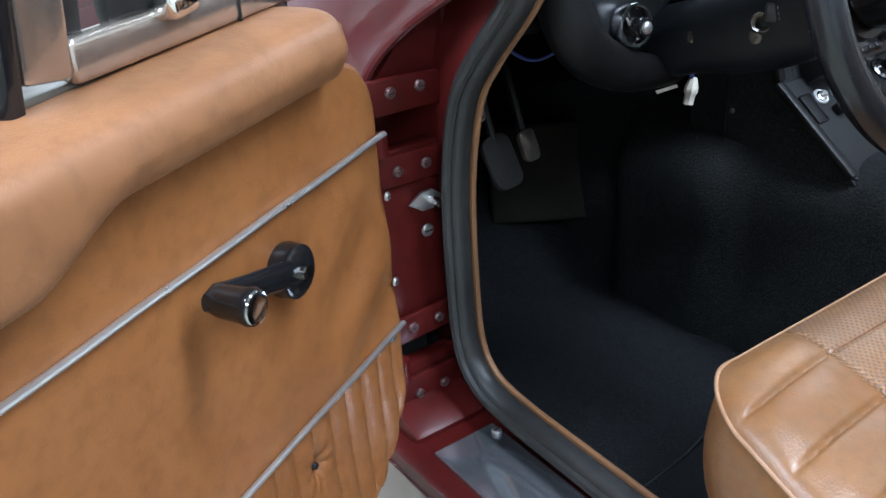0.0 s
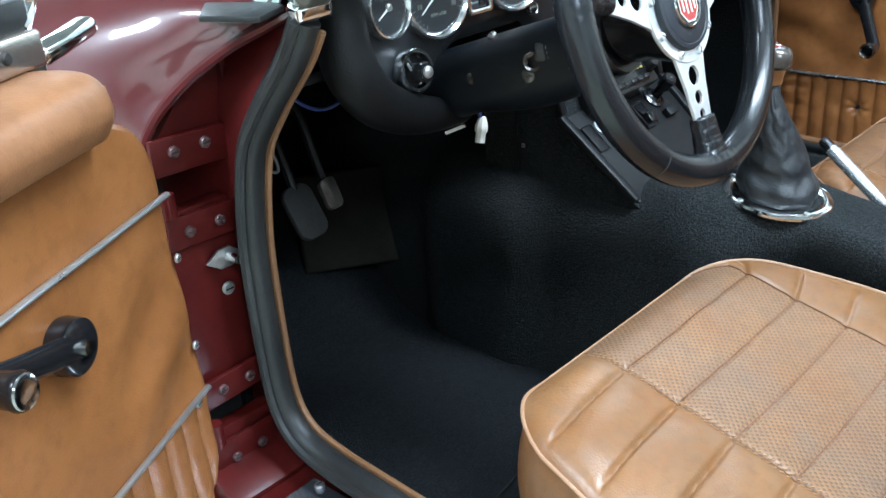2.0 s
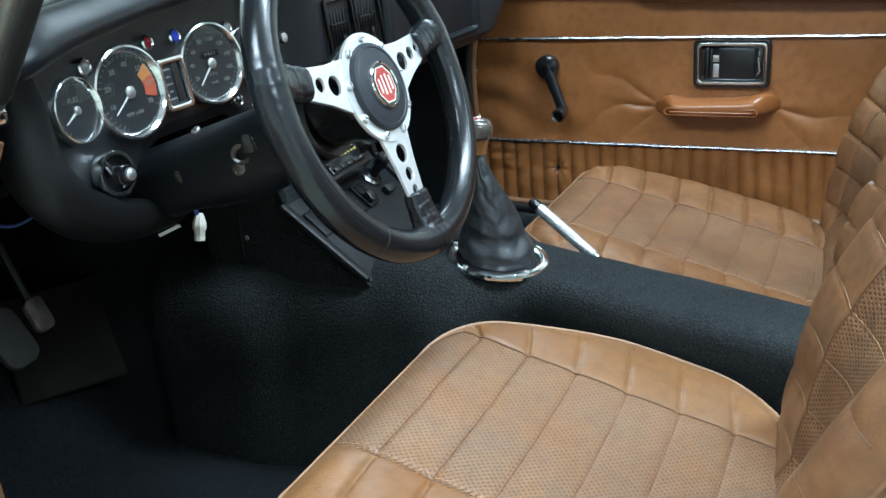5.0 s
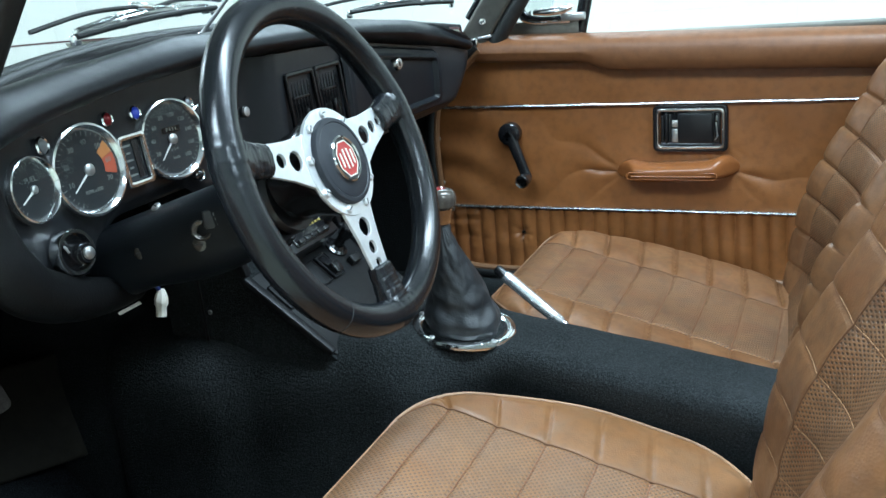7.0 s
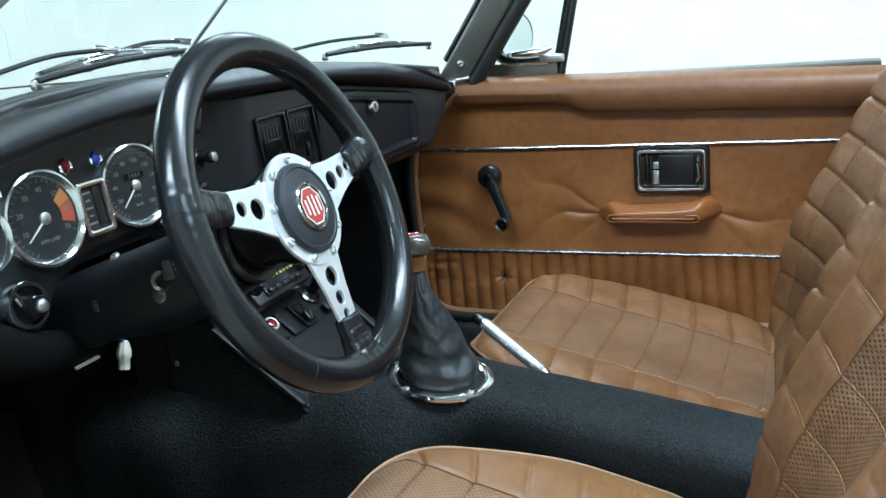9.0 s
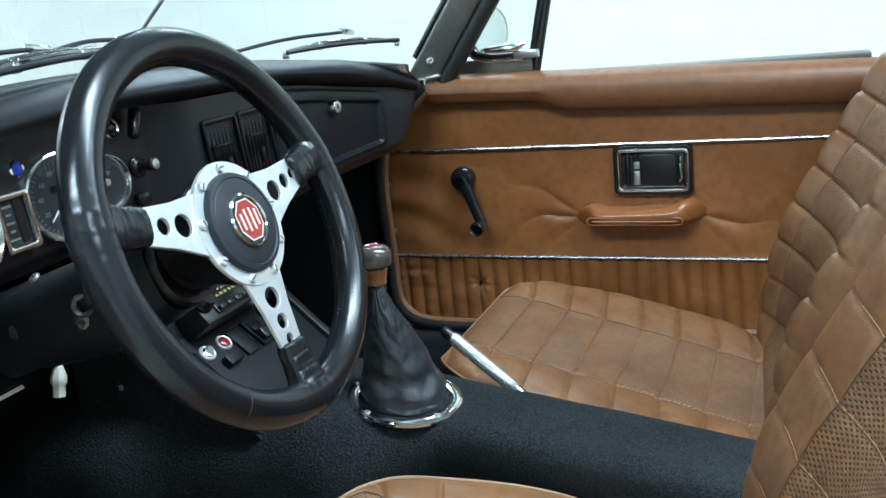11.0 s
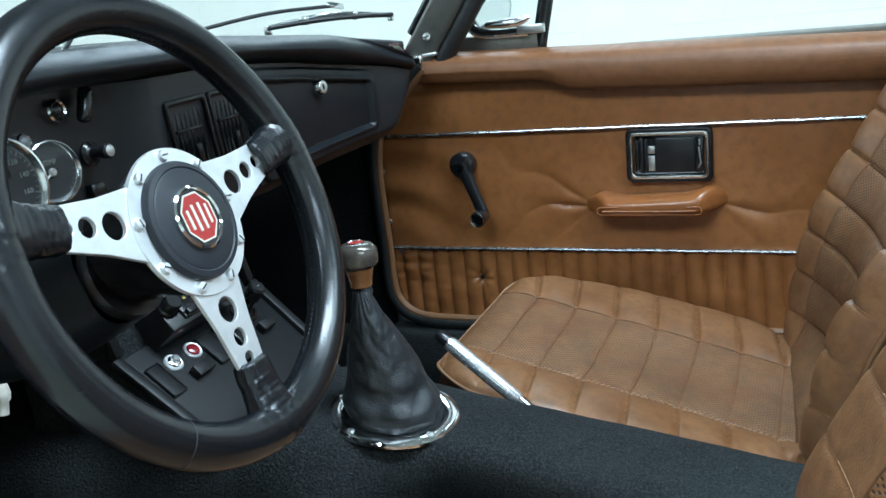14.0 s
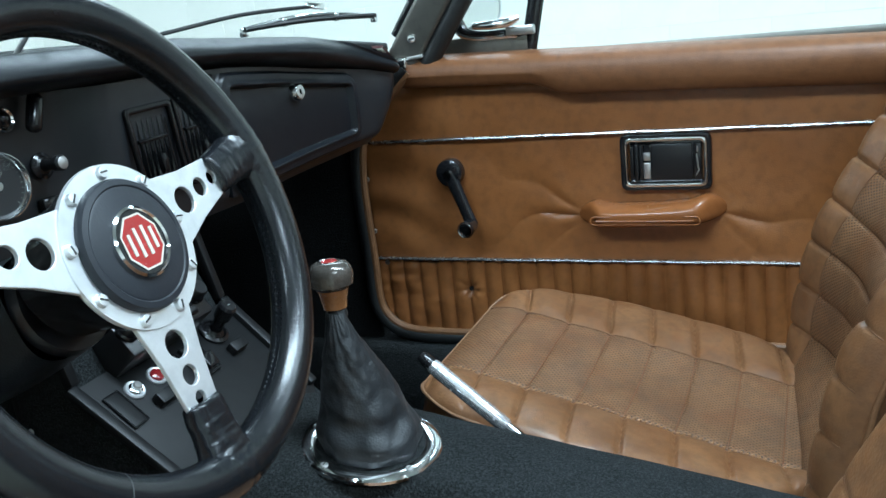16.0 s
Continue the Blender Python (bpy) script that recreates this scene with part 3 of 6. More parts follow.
part("tail_panel", sheet(lambda u, v: Vector((CX + (0.5 - u) * 1.2, -1.44 - 0.06 * math.sin(math.pi * v), 0.34 + 0.43 * v)), 20, 10, 0.004), M["paint"], body)
part("nose_panel", sheet(lambda u, v: Vector((CX + (u - 0.5) * 1.34, 1.93 + 0.10 * math.sin(math.pi * u) + 0.04 * math.sin(math.pi * v), 0.32 + 0.44 * v)), 24, 10, 0.004), M["paint"], body)
for x, y in ((-0.575, 1.60), (0.635, 1.60), (-0.545, -0.90), (0.625, -0.90)):
    wm = pose(x, y, 0.295, 0, 90, 0)
    tyre = part("tyre", lathe([(0.19, -0.07), (0.27, -0.078), (0.292, -0.06), (0.295, 0.0), (0.292, 0.06), (0.27, 0.078), (0.19, 0.07), (0.19, -0.07)], wm, 40), M["rubber"], body, "black road tyre")
    part("wheel_rim", lathe([(0.19, -0.06), (0.18, -0.055), (0.16, -0.02), (0.06, -0.01), (0, -0.02), (0.0, 0.02), (0.06, 0.01), (0.16, 0.02), (0.18, 0.055), (0.19, 0.06)], wm, 36), M["steel"], tyre)

# floor, tunnel and inner walls in carpet
floor_pan = thing("cabin_floor", "black carpet on the car's floor and tunnel", "carpet", (CX, 0.3, 0.25), kind="structure")


def tunnel_sheet(u, v):
    y = 1.28 - v * 1.75
    wide = 0.45 * smooth_step(0.72, 0.80, y) * smooth_step(0.965, 0.945, y)
    hw_top, hw_bot = 0.118 + 0.05 * wide, 0.130 + 0.040 * wide
    cx = 0.032
    cut = 0.152 * smooth_step(0.52, 0.38, y)
    top = 0.575 + 0.15 * (min(y, 0.60) - 0.467) - 0.022 * smooth_step(0.55, 0.62, y)
    drop = top - 0.575
    pts = [(-hw_bot, 0.26), (-hw_bot + 0.004, 0.40), (-hw_top, 0.51 + drop), (-hw_top + 0.018, 0.552 + drop), (-hw_top + 0.055, top), (0, top + 0.003), (hw_top - 0.055, top), (hw_top - 0.018, 0.552 + drop), (hw_top, 0.51 + drop), (hw_bot - 0.004, 0.40), (hw_bot, 0.26)]
    k = min(int(u * 10), 9)
    f = u * 10 - k
    q = [pts[max(0, min(10, k + j))] for j in (-1, 0, 1, 2)]
    px, pz = [0.5 * (2 * q[1][i] + (q[2][i] - q[0][i]) * f + (2 * q[0][i] - 5 * q[1][i] + 4 * q[2][i] - q[3][i]) * f * f + (3 * q[1][i] - q[0][i] - 3 * q[2][i] + q[3][i]) * f ** 3) for i in (0, 1)]
    n = noise.noise((u * 9, y * 16, 3.0)) * 0.002
    side = cut * max(0.0, 1 - u / 0.5)
    return Vector((cx + side + px, y, pz + n))


part("tunnel", sheet(tunnel_sheet, 70, 90, 0.006), M["carpet"], floor_pan, "black carpeted transmission tunnel")


def footwell(x0, x1):
    def f(u, v):
        y = -0.45 + v * 1.75
        z = 0.285 + 0.02 * noise.noise((u * 3, v * 5, 0.0)) * 0.25
        if y > 1.02:
            z += (y - 1.02) * 0.95
        return Vector((x0 + (x1 - x0) * u, y, z))
    return f


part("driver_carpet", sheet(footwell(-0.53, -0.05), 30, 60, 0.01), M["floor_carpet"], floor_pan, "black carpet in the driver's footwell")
part("passenger_carpet", sheet(footwell(0.10, 0.66), 30, 60, 0.01), M["carpet"], floor_pan, "black carpet in the passenger's footwell")


def inner_sill(u, v):
    y = -0.4 + v * 1.28
    return Vector((-0.512 + 0.035 * u ** 2 + 0.002 * noise.noise((y * 8, u * 4, 1)), y, 0.40 - 0.115 * u))


part("inner_sill", sheet(lambda u, v: inner_sill(1 - u, v), 14, 50, 0.006), M["carpet"], floor_pan)
part("inner_sill", rbox((0.10, 1.7, 0.160), pose(0.682, 0.1, 0.331), 0.02, 3), M["carpet"], floor_pan)
part("kick_panel", rbox((0.012, 0.5, 0.6), pose(-0.505, 1.10, 0.53, 0, 0, -4), 0.004), M["deep_shade_carpet"], floor_pan)
part("kick_panel", rbox((0.012, 0.54, 0.6), pose(0.637, 1.046, 0.56, 0, 0, 6), 0.004), M["deep_shade_carpet"], floor_pan)
part("bulkhead", rbox((1.2, 0.02, 0.55), pose(CX, 1.29, 0.54), 0.0), M["deep_shade_carpet"], floor_pan)
part("rear_bulkhead", rbox((1.25, 0.02, 0.5), pose(CX, -0.48, 0.5), 0.0), M["carpet"], floor_pan)
part("passenger_sill", rbox((0.11, 1.75, 0.31), pose(0.715, 0.05, 0.232), 0.01), M["paint_matt"], body, "dark red passenger sill")
part("passenger_hinge_pillar", rbox((0.10, 0.06, 0.52), pose(0.712, 0.86, 0.60), 0.01), M["paint_matt"], body, "dark red passenger hinge pillar")
part("floor_mat_seam", tube(curve_pts([(-0.50, 0.60, 0.286), (-0.3, 0.62, 0.287), (-0.09, 0.70, 0.288), (0.0, 0.70, 0.288)], 8), 0.0016, 6), M["rubber"], floor_pan)

part("toe_board", rbox((0.24, 0.012, 0.16), pose(-0.115, 1.075, 0.455, -14, 0, -34), 0.006, 3), M["toe_board"], floor_pan, "dusty brown-black board at the end of the footwell")

# pedals
for name, x, y, z, w, h, rx in (("clutch_pedal", -0.338, 0.95, 0.57, 0.052, 0.075, 62), ("brake_pedal", -0.296, 0.945, 0.584, 0.030, 0.045, 68)):
    ped = thing(name, "worn dark metal foot pedal hanging under the dashboard", "pedal", (x, y + 0.05, z + 0.12))
    part("pad", prism([rrect(w, h, min(w, h) * 0.32)], 0.010, pose(x, y, z, rx, 0, 8), 0.003), M["worn_pad"] if w > 0.04 else M["smoky"], ped, "ribbed rubber pad" if w > 0.04 else "worn bare metal pad")
    part("arm", tube([(x, y + 0.008, z + 0.02), (x - 0.005, y + 0.03, z + 0.10), (x - 0.005, y + 0.09, z + 0.17)], 0.006, 8), M["panel_black"], ped)


# ---- dashboard ----
def lerp_table(x, table):
    return float(np.interp(x, [a for a, b in table], [b for a, b in table]))


def pad_y(x):
    return 0.737 - 0.08 * (max(0.0, abs(x - CX) - 0.25) / 0.32) ** 2


def dash_y(x):
    """The face of the panel: set back behind the gauges, stepping forward to the vents and the glovebox."""
    if x < -0.005:
        return pad_y(x)
    return 0.704 + 0.033 * smooth_step(0.036, -0.004, x) - 0.05 * max(0.0, (x - 0.30) / 0.32) ** 1.8


def roll_top(x):
    return lerp_table(x, ((-0.58, 0.915), (-0.51, 0.938), (-0.425, 0.958), (-0.277, 0.966), (-0.133, 0.976), (0.164, 0.966), (0.388, 0.945), (0.482, 0.928), (0.578, 0.893), (0.64, 0.878)))


def roll_under(x):
    return lerp_table(x, ((-0.58, 0.885), (-0.51, 0.90), (-0.37, 0.919), (-0.2, 0.934), (-0.077, 0.937), (0.12, 0.932), (0.238, 0.925), (0.319, 0.916), (0.533, 0.884), (0.577, 0.874), (0.64, 0.860)))


def fascia_low(x):
    return lerp_table(x, ((-0.58, 0.78), (-0.50, 0.752), (-0.40, 0.752), (-0.285, 0.752), (-0.262, 0.785), (-0.235, 0.797), (-0.12, 0.80), (-0.09, 0.775), (0.0, 0.768), (0.1, 0.768), (0.24, 0.764), (0.46, 0.772), (0.56, 0.778), (0.64, 0.788)))


dash = thing("dashboard", "black padded dashboard with chrome-rimmed round gauges", "dashboard", (CX, 0.8, 0.75))
X0, X1 = -0.512, 0.622


def dash_pad(u, v):
    x = X0 + (X1 - X0) * u
    y, zt, zu = pad_y(x), roll_top(x), roll_under(x)
    y += (dash_y(x) + 0.004 - y) * smooth_step(0.22, 0.44, x)
    crown = 1 - ((x - CX) / 0.6) ** 2
    end = smooth_step(0.0, 0.06, u)
    deep = (0.052 - 0.036 * smooth_step(0.30, 0.56, x)) * (0.5 + 0.5 * end)
    g = max(0.0, min(1.0, (X1 - x) / 0.05))
    y += 0.05 * (1 - math.sqrt(1 - (1 - g) ** 2))
    zt -= 0.6 * (zt - zu) * (1 - math.sqrt(1 - (1 - g) ** 2)) ** 1.5
    prof = [(0.055 + 0.125 * crown, zt - 0.028 + 0.004 * crown), (0.03 + 0.04 * crown, zt - 0.014 - 0.004 * crown), (-0.010, zt - 0.001), (-deep * 0.74, zt - 0.18 * (zt - zu)), (-deep, zt - 0.50 * (zt - zu)), (-deep * 0.90, zt - 0.78 * (zt - zu)), (-deep * 0.45, zt - 0.97 * (zt - zu)), (0.0, zu), (0.006, zu - 0.004)]
    k = min(int(v * 8), 7)
    f = v * 8 - k
    p = [prof[max(0, min(8, k + j))] for j in (-1, 0, 1, 2)]
    q = [0.5 * (2 * p[1][i] + (p[2][i] - p[0][i]) * f + (2 * p[0][i] - 5 * p[1][i] + 4 * p[2][i] - p[3][i]) * f * f + (3 * p[1][i] - p[0][i] - 3 * p[2][i] + p[3][i]) * f ** 3) for i in (0, 1)]
    return Vector((x, y + q[0], q[1] + 0.0012 * noise.noise((x * 9, v * 6, 2))))


part("crash_pad", sheet(lambda u, v: dash_pad(1 - u, v), 90, 40, 0.006), M["vinyl"], dash, "glossy black padded roll along the top")


def dash_face(u, v):
    left = -0.440 + 0.045 * v ** 4
    right = X1 - 0.055 * v ** 1.3
    x = left + (right - left) * u
    z1, z0 = roll_under(x) - 0.001, fascia_low(x)
    z = z1 + (z0 - z1) * v
    puff = 0.005 * math.sin(math.pi * v) * smooth_step(0.42, 0.54, abs(x - CX))
    low = smooth_step(0.82, 1.0, v)
    e, g = max(0.0, min(1.0, (x - left) / 0.020)), max(0.0, min(1.0, (right - x) / 0.045))
    turn = 0.020 * (1 - math.sqrt(1 - (1 - e) ** 2)) + 0.045 * (1 - math.sqrt(1 - (1 - g) ** 2))
    return Vector((x, dash_y(x) - puff + 0.012 * low * low + 0.002 + turn, z))


part("fascia", sheet(lambda u, v: dash_face(1 - u, v), 110, 24, 0.008), M["fascia"], dash, "black crackle-finish instrument panel")


KNEE = curve_pts([(x, pad_y(x) + dy, z, r) for x, dy, z, r in ((-0.430, 0.018, 0.922, 0.018), (-0.426, 0.020, 0.899, 0.021), (-0.423, 0.021, 0.869, 0.0245), (-0.425, 0.018, 0.832, 0.0275), (-0.418, 0.010, 0.801, 0.0278), (-0.392, 0.003, 0.770, 0.0262), (-0.347, -0.003, 0.746, 0.0235), (-0.299, -0.005, 0.731, 0.0195), (-0.264, -0.006, 0.724, 0.0158), (-0.248, -0.006, 0.722, 0.0132), (-0.241, -0.006, 0.7215, 0.008), (-0.2395, -0.006, 0.7215, 0.002))], 6)
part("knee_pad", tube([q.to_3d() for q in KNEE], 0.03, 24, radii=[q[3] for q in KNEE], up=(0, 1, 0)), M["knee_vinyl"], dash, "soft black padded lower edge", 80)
# unseen lid over the footwells, added to keep light out of them
part("footwell_light_lid", rbox((1.10, 0.54, 0.012), pose(CX, 1.03, 0.80), 0.002), M["plastic"], dash)


def on_dash(x, z, off=0.0, tilt=0.10, turn=0.0):
    slope = (dash_y(x + 0.01) - dash_y(x - 0.01)) / 0.02
    nrm = Vector((slope - turn, -1, tilt)).normalized()
    return facing(Vector((x, dash_y(x), z)) + nrm * off, nrm)


def gauge(x, z, r, needle_deg, numbers=(), start=-140.0, sweep=280.0, small="", band=None, label="round gauge with a chrome bezel and black dial", num_size=0.0085):
    m = on_dash(x, z, 0.002, 0.10, 0.14)
    g = part("gauge", lathe([(r * 0.98, -0.006), (r * 0.98, 0.004), (r * 0.86, 0.004), (0, 0.004)], m, 48), M["dial"], dash, label)
    part("bezel", lathe([(r, 0.0), (r * 1.0, 0.006), (r * 0.975, 0.0085), (r * 0.93, 0.0092), (r * 0.84, 0.006), (r * 0.82, 0.0042)], m, 56), M["bezel"], g, "polished chrome bezel")
    a = radians(90 - needle_deg)
    part("needle", prism([[(-0.0012 * math.sin(a), 0.0012 * math.cos(a)), (0.0012 * math.sin(a), -0.0012 * math.cos(a)), (r * 0.64 * math.cos(a) + 0.0005 * math.sin(a), r * 0.64 * math.sin(a) - 0.0005 * math.cos(a)), (r * 0.64 * math.cos(a) - 0.0005 * math.sin(a), r * 0.64 * math.sin(a) + 0.0005 * math.cos(a))]], 0.0006, m @ pose(0, 0, 0.0055)), M["needle"], g)
    part("needle_hub", lathe([(r * 0.13, 0.0045), (r * 0.13, 0.0065), (r * 0.08, 0.008), (0, 0.008)], m, 20), M["steel"], g)
    marks = shape()
    n = len(numbers)
    for k, s in enumerate(numbers):
        if not s:
            continue
        t = radians(90 - (start + sweep * k / max(1, n - 1)))
        merge(marks, text_bm(s, num_size, m @ pose(r * 0.58 * math.cos(t), r * 0.58 * math.sin(t), 0.0044)))
    ticks = (n - 1) * 4 if n else 24
    for k in range(ticks + 1):
        t = radians(90 - (start + sweep * k / ticks))
        l = 0.08 if k % 4 == 0 else 0.045
        add_rbox(marks, (r * l, 0.0007, 0.0003), m @ pose(r * 0.77 * math.cos(t), r * 0.77 * math.sin(t), 0.0044, 0, 0, math.degrees(t)), 0)
    if small:
        merge(marks, text_bm(small, num_size * 0.72, m @ pose(0, -r * 0.45 if r > 0.035 else r * 0.3, 0.0044)))
    part("dial_print", marks, M["print"], g, smooth=0)
    lens = part("dial_glass", lathe([(r * 0.84, 0.0085), (r * 0.5, 0.0096), (0, 0.0100)], m, 40), M["glass"], g, "clear dial glass")
    lens.visible_shadow = False
    if band:
        b = [(r * q * math.cos(radians(90 - t)), r * q * math.sin(radians(90 - t))) for q, rng in ((0.76, np.linspace(band[0], band[1], 8)), (0.44, np.linspace(band[1], band[0], 8))) for t in rng]
        part("warning_band", prism([b], 0.0004, m @ pose(0, 0, 0.0041)), M[band[2]], g, smooth=0)
    return g


gauge(-0.369, 0.862, 0.032, -118, small="FUEL", num_size=0.010)
tach = gauge(-0.283, 0.860, 0.0485, -126, ("", "10", "20", "30", "40", "50", "60", "70"), -150, 270, "RPM x100", (72, 108, "vermilion"), "large rev counter with a red band and chrome bezel", 0.0078)
bnd = [(0.0485 * q * math.cos(radians(90 - t)), 0.0485 * q * math.sin(radians(90 - t))) for q, rng in ((0.76, np.linspace(48, 71, 6)), (0.44, np.linspace(71, 48, 6))) for t in rng]
part("warning_band", prism([bnd], 0.0004, on_dash(-0.283, 0.860, 0.0061, 0.10, 0.14)), M["orange"], tach, "orange band on the dial", smooth=0)
sp = gauge(-0.147, 0.863, 0.0470, -134, ("", "20", "40", "60", "80", "100", "120", "140", "160", "180"), -150, 290, "km/h", None, "large speedometer with odometer windows and chrome bezel", 0.0068)
for dz, body_text in ((0.011, "7 4 3 1"), (-0.012, "4 9 4")):
    part("odometer", rbox((0.026 if dz > 0 else 0.017, 0.0065, 0.0006), on_dash(-0.147, 0.863 + dz, 0.0064, 0.10, 0.14), 0), M["gloss_black"], sp)
    part("odometer_print", text_bm(body_text, 0.0055, on_dash(-0.147, 0.863 + dz, 0.0070, 0.10, 0.14)), M["print"], sp, smooth=0)
gauge(-0.086, 0.864, 0.0305, -120, small="TEMP", num_size=0.009)

# square gauge between the two large dials
m = on_dash(-0.2115, 0.854)
fg = part("square_gauge", rbox((0.036, 0.050, 0.006), m, 0.002), M["dial"], dash, "small upright rectangular gauge")
part("gauge_frame", prism([rrect(0.042, 0.057, 0.005), rrect(0.031, 0.045, 0.003)], 0.009, m, 0.0015), M["chrome"], fg)
mk = shape()
for k, w in enumerate((0.011, 0.006, 0.010, 0.006, 0.012)):
    add_rbox(mk, (w, 0.0022, 0.0004), m @ pose(-0.005, 0.016 - k * 0.008, 0.0033), 0)
part("dial_print", mk, M["print"], fg, smooth=0)
part("gauge_window", rbox((0.011, 0.042, 0.001), m @ pose(0.0085, 0, 0.0035), 0), M["gloss_black"], fg)


def ringed(name, x, z, r, lens, label, off=0.0):
    m = on_dash(x, z, off)
    o = part(name, lathe([(r, -0.002), (r, 0.004), (r * 0.86, 0.0055), (r * 0.68, 0.004), (r * 0.66, 0.002)], m, 24), M["chrome"], dash, label)
    part("lens", lathe([(r * 0.68, 0.002), (r * 0.62, 0.0055), (r * 0.35, 0.0075), (0, 0.008)], m, 20), M[lens], o)
    return o


ringed("warning_lamp", -0.239, 0.903, 0.0085, "ruby", "dark red warning lamp in a chrome ring")
ringed("warning_lamp", -0.196, 0.902, 0.0085, "blue", "blue warning lamp in a chrome ring")
ringed("push_button", -0.340, 0.897, 0.0095, "grey_lens", "grey button in a chrome ring")
ringed("push_button", -0.108, 0.897, 0.0085, "grey_lens", "grey button in a chrome ring")
ringed("push_button", -0.108, 0.812, 0.0080, "gloss_black", "black button in a chrome ring")
ringed("push_button", -0.062, 0.918, 0.0115, "gloss_black", "black socket in a chrome ring")

# rotary switch with a chrome ring, low on the panel
m = on_dash(-0.338, 0.790, 0.013, 0.14, 0.20)
rs = part("rotary_switch", lathe([(0.0235, -0.008), (0.0235, 0.003), (0.0222, 0.005), (0.0190, 0.0046), (0.0178, 0.001), (0.0178, -0.006)], m, 40), M["chrome"], dash, "round switch with a chrome ring and dark recess")
part("recess", lathe([(0.0182, -0.002), (0.0, -0.004)], m, 30), M["gloss_black"], rs)
part("knob", lathe([(0.0105, -0.003), (0.0105, 0.012), (0.009, 0.0145), (0.0065, 0.0145)], m @ pose(0.004, -0.003, 0), 26), M["gloss_black"], rs, "black turned knob")
part("knob_cap", lathe([(0.0068, 0.0142), (0.0062, 0.0165), (0.0035, 0.018), (0, 0.0185)], m @ pose(0.004, -0.003, 0), 22), M["steel"], rs, "domed metal cap")
part("pointer", rbox((0.007, 0.028, 0.005), m @ pose(-0.008, 0.004, 0.002, 0, 0, 24), 0.002), M["gloss_black"], rs)
part("switch_mark", rbox((0.0025, 0.009, 0.001), m @ pose(-0.0115, 0.006, 0.0048, 0, 0, 24), 0.0004), M["steel"], rs)

# key lever, choke knob and rocker beside the column
m = on_dash(-0.036, 0.917)
kk = part("key_lever", rbox((0.014, 0.036, 0.014), m @ pose(0.002, 0.001, 0.012, 0, 0, -24), 0.006, 3), M["gloss_black"], dash, "grey-black lever switch")
m = on_dash(-0.030, 0.870)
ck = part("choke_knob", lathe([(0.009, 0), (0.009, 0.003), (0.0055, 0.005), (0.005, 0.017), (0.0072, 0.019), (0.0076, 0.026), (0.006, 0.028), (0, 0.028)], m, 24), M["plastic"], dash, "black pull knob on a dark collar")
part("collar", lathe([(0.0125, 0.0), (0.0125, 0.003), (0.009, 0.005)], m, 24), M["gloss_black"], ck)
part("knob_face", lathe([(0.0058, 0.0281), (0.004, 0.0288), (0, 0.0288)], m, 20), M["steel"], ck)
part("rocker_switch", rbox((0.020, 0.014, 0.010), on_dash(-0.033, 0.834, 0.003), 0.003), M["gloss_black"], dash, "small black rocker switch")

# two upright air vents
VH = 0.094
for x in (0.089, 0.163):
    m = on_dash(x, 0.859, 0.001)
    vent = part("air_vent", rbox((0.058, VH - 0.016, 0.004), m @ pose(0, 0, -0.013), 0.001), M["vent_black"], dash, "black louvred air vent")
    part("vent_frame", prism([rrect(0.072, VH, 0.005), rrect(0.060, VH - 0.014, 0.003)], 0.0055, m, 0.0018), M["vent_black"], vent)
    part("vent_inner_frame", prism([rrect(0.056, VH - 0.018, 0.003), rrect(0.047, VH - 0.027, 0.002)], 0.004, m @ pose(0, 0, -0.004), 0.001), M["vent_black"], vent)
    for k in range(6):
        part("slat", rbox((0.0022, VH - 0.026, 0.012), m @ pose(-0.0195 + 0.0078 * k, 0, -0.005, 0, 22, 0), 0.0008), M["vent_black"], vent)
    part("vent_tab", rbox((0.009, 0.020, 0.008), m @ pose(0.004, -0.014, 0.001), 0.002), M["vent_black"], vent)
    part("vent_bar", rbox((0.044, 0.004, 0.006), m @ pose(0, 0.012, -0.001), 0.001), M["vent_black"], vent)

# glovebox lid


def lid(u, v):
    x = 0.203 + 0.292 * u
    lo, hi = fascia_low(x) + 0.014, roll_under(x) - 0.006
    z = lo + (hi - lo) * v
    edge = min(u, 1 - u) * 0.292, min(v, 1 - v) * (hi - lo)
    far = min(edge) if max(edge) > 0.022 or min(edge) > 0.022 else 0.022 - math.hypot(0.022 - edge[0], 0.022 - edge[1])
    lip = 0.0065 * smooth_step(-0.001, 0.004, far) + 0.0022 * groove(far - 0.0145, 0.003) - 0.0062 * smooth_step(0.0165, 0.0205, far)
    return Vector((x, dash_y(x) - 0.001 - lip - 0.003 * math.sin(math.pi * v), z))


gl = part("glovebox_lid", sheet(lid, 130, 70, 0.006), M["vinyl"], dash, "black glovebox lid with a raised border")
m = on_dash(0.362, 0.876, 0.004)
lock = part("glovebox_lock", lathe([(0.0125, -0.006), (0.0125, 0.003), (0.0105, 0.008), (0.0085, 0.010), (0, 0.010)], m, 26), M["smoky_chrome"], gl, "round chrome lock")
part("key_slot", rbox((0.0016, 0.007, 0.002), m @ pose(0, 0, 0.0101), 0), M["gloss_black"], lock)

# wires and a paper tag under the dash
wire = thing("loose_wiring", "loose wires with an ivory connector hanging under the dashboard", "wiring", (-0.16, 0.77, 0.72))
part("connector", lathe([(0, -0.018), (0.0065, -0.018), (0.0065, -0.006), (0.0085, -0.003), (0.0085, 0.004), (0.0055, 0.013), (0.004, 0.016), (0, 0.016)], pose(-0.158, 0.785, 0.664, 0, 14, 0), 8), M["ivory"], wire, "ivory plastic connector")
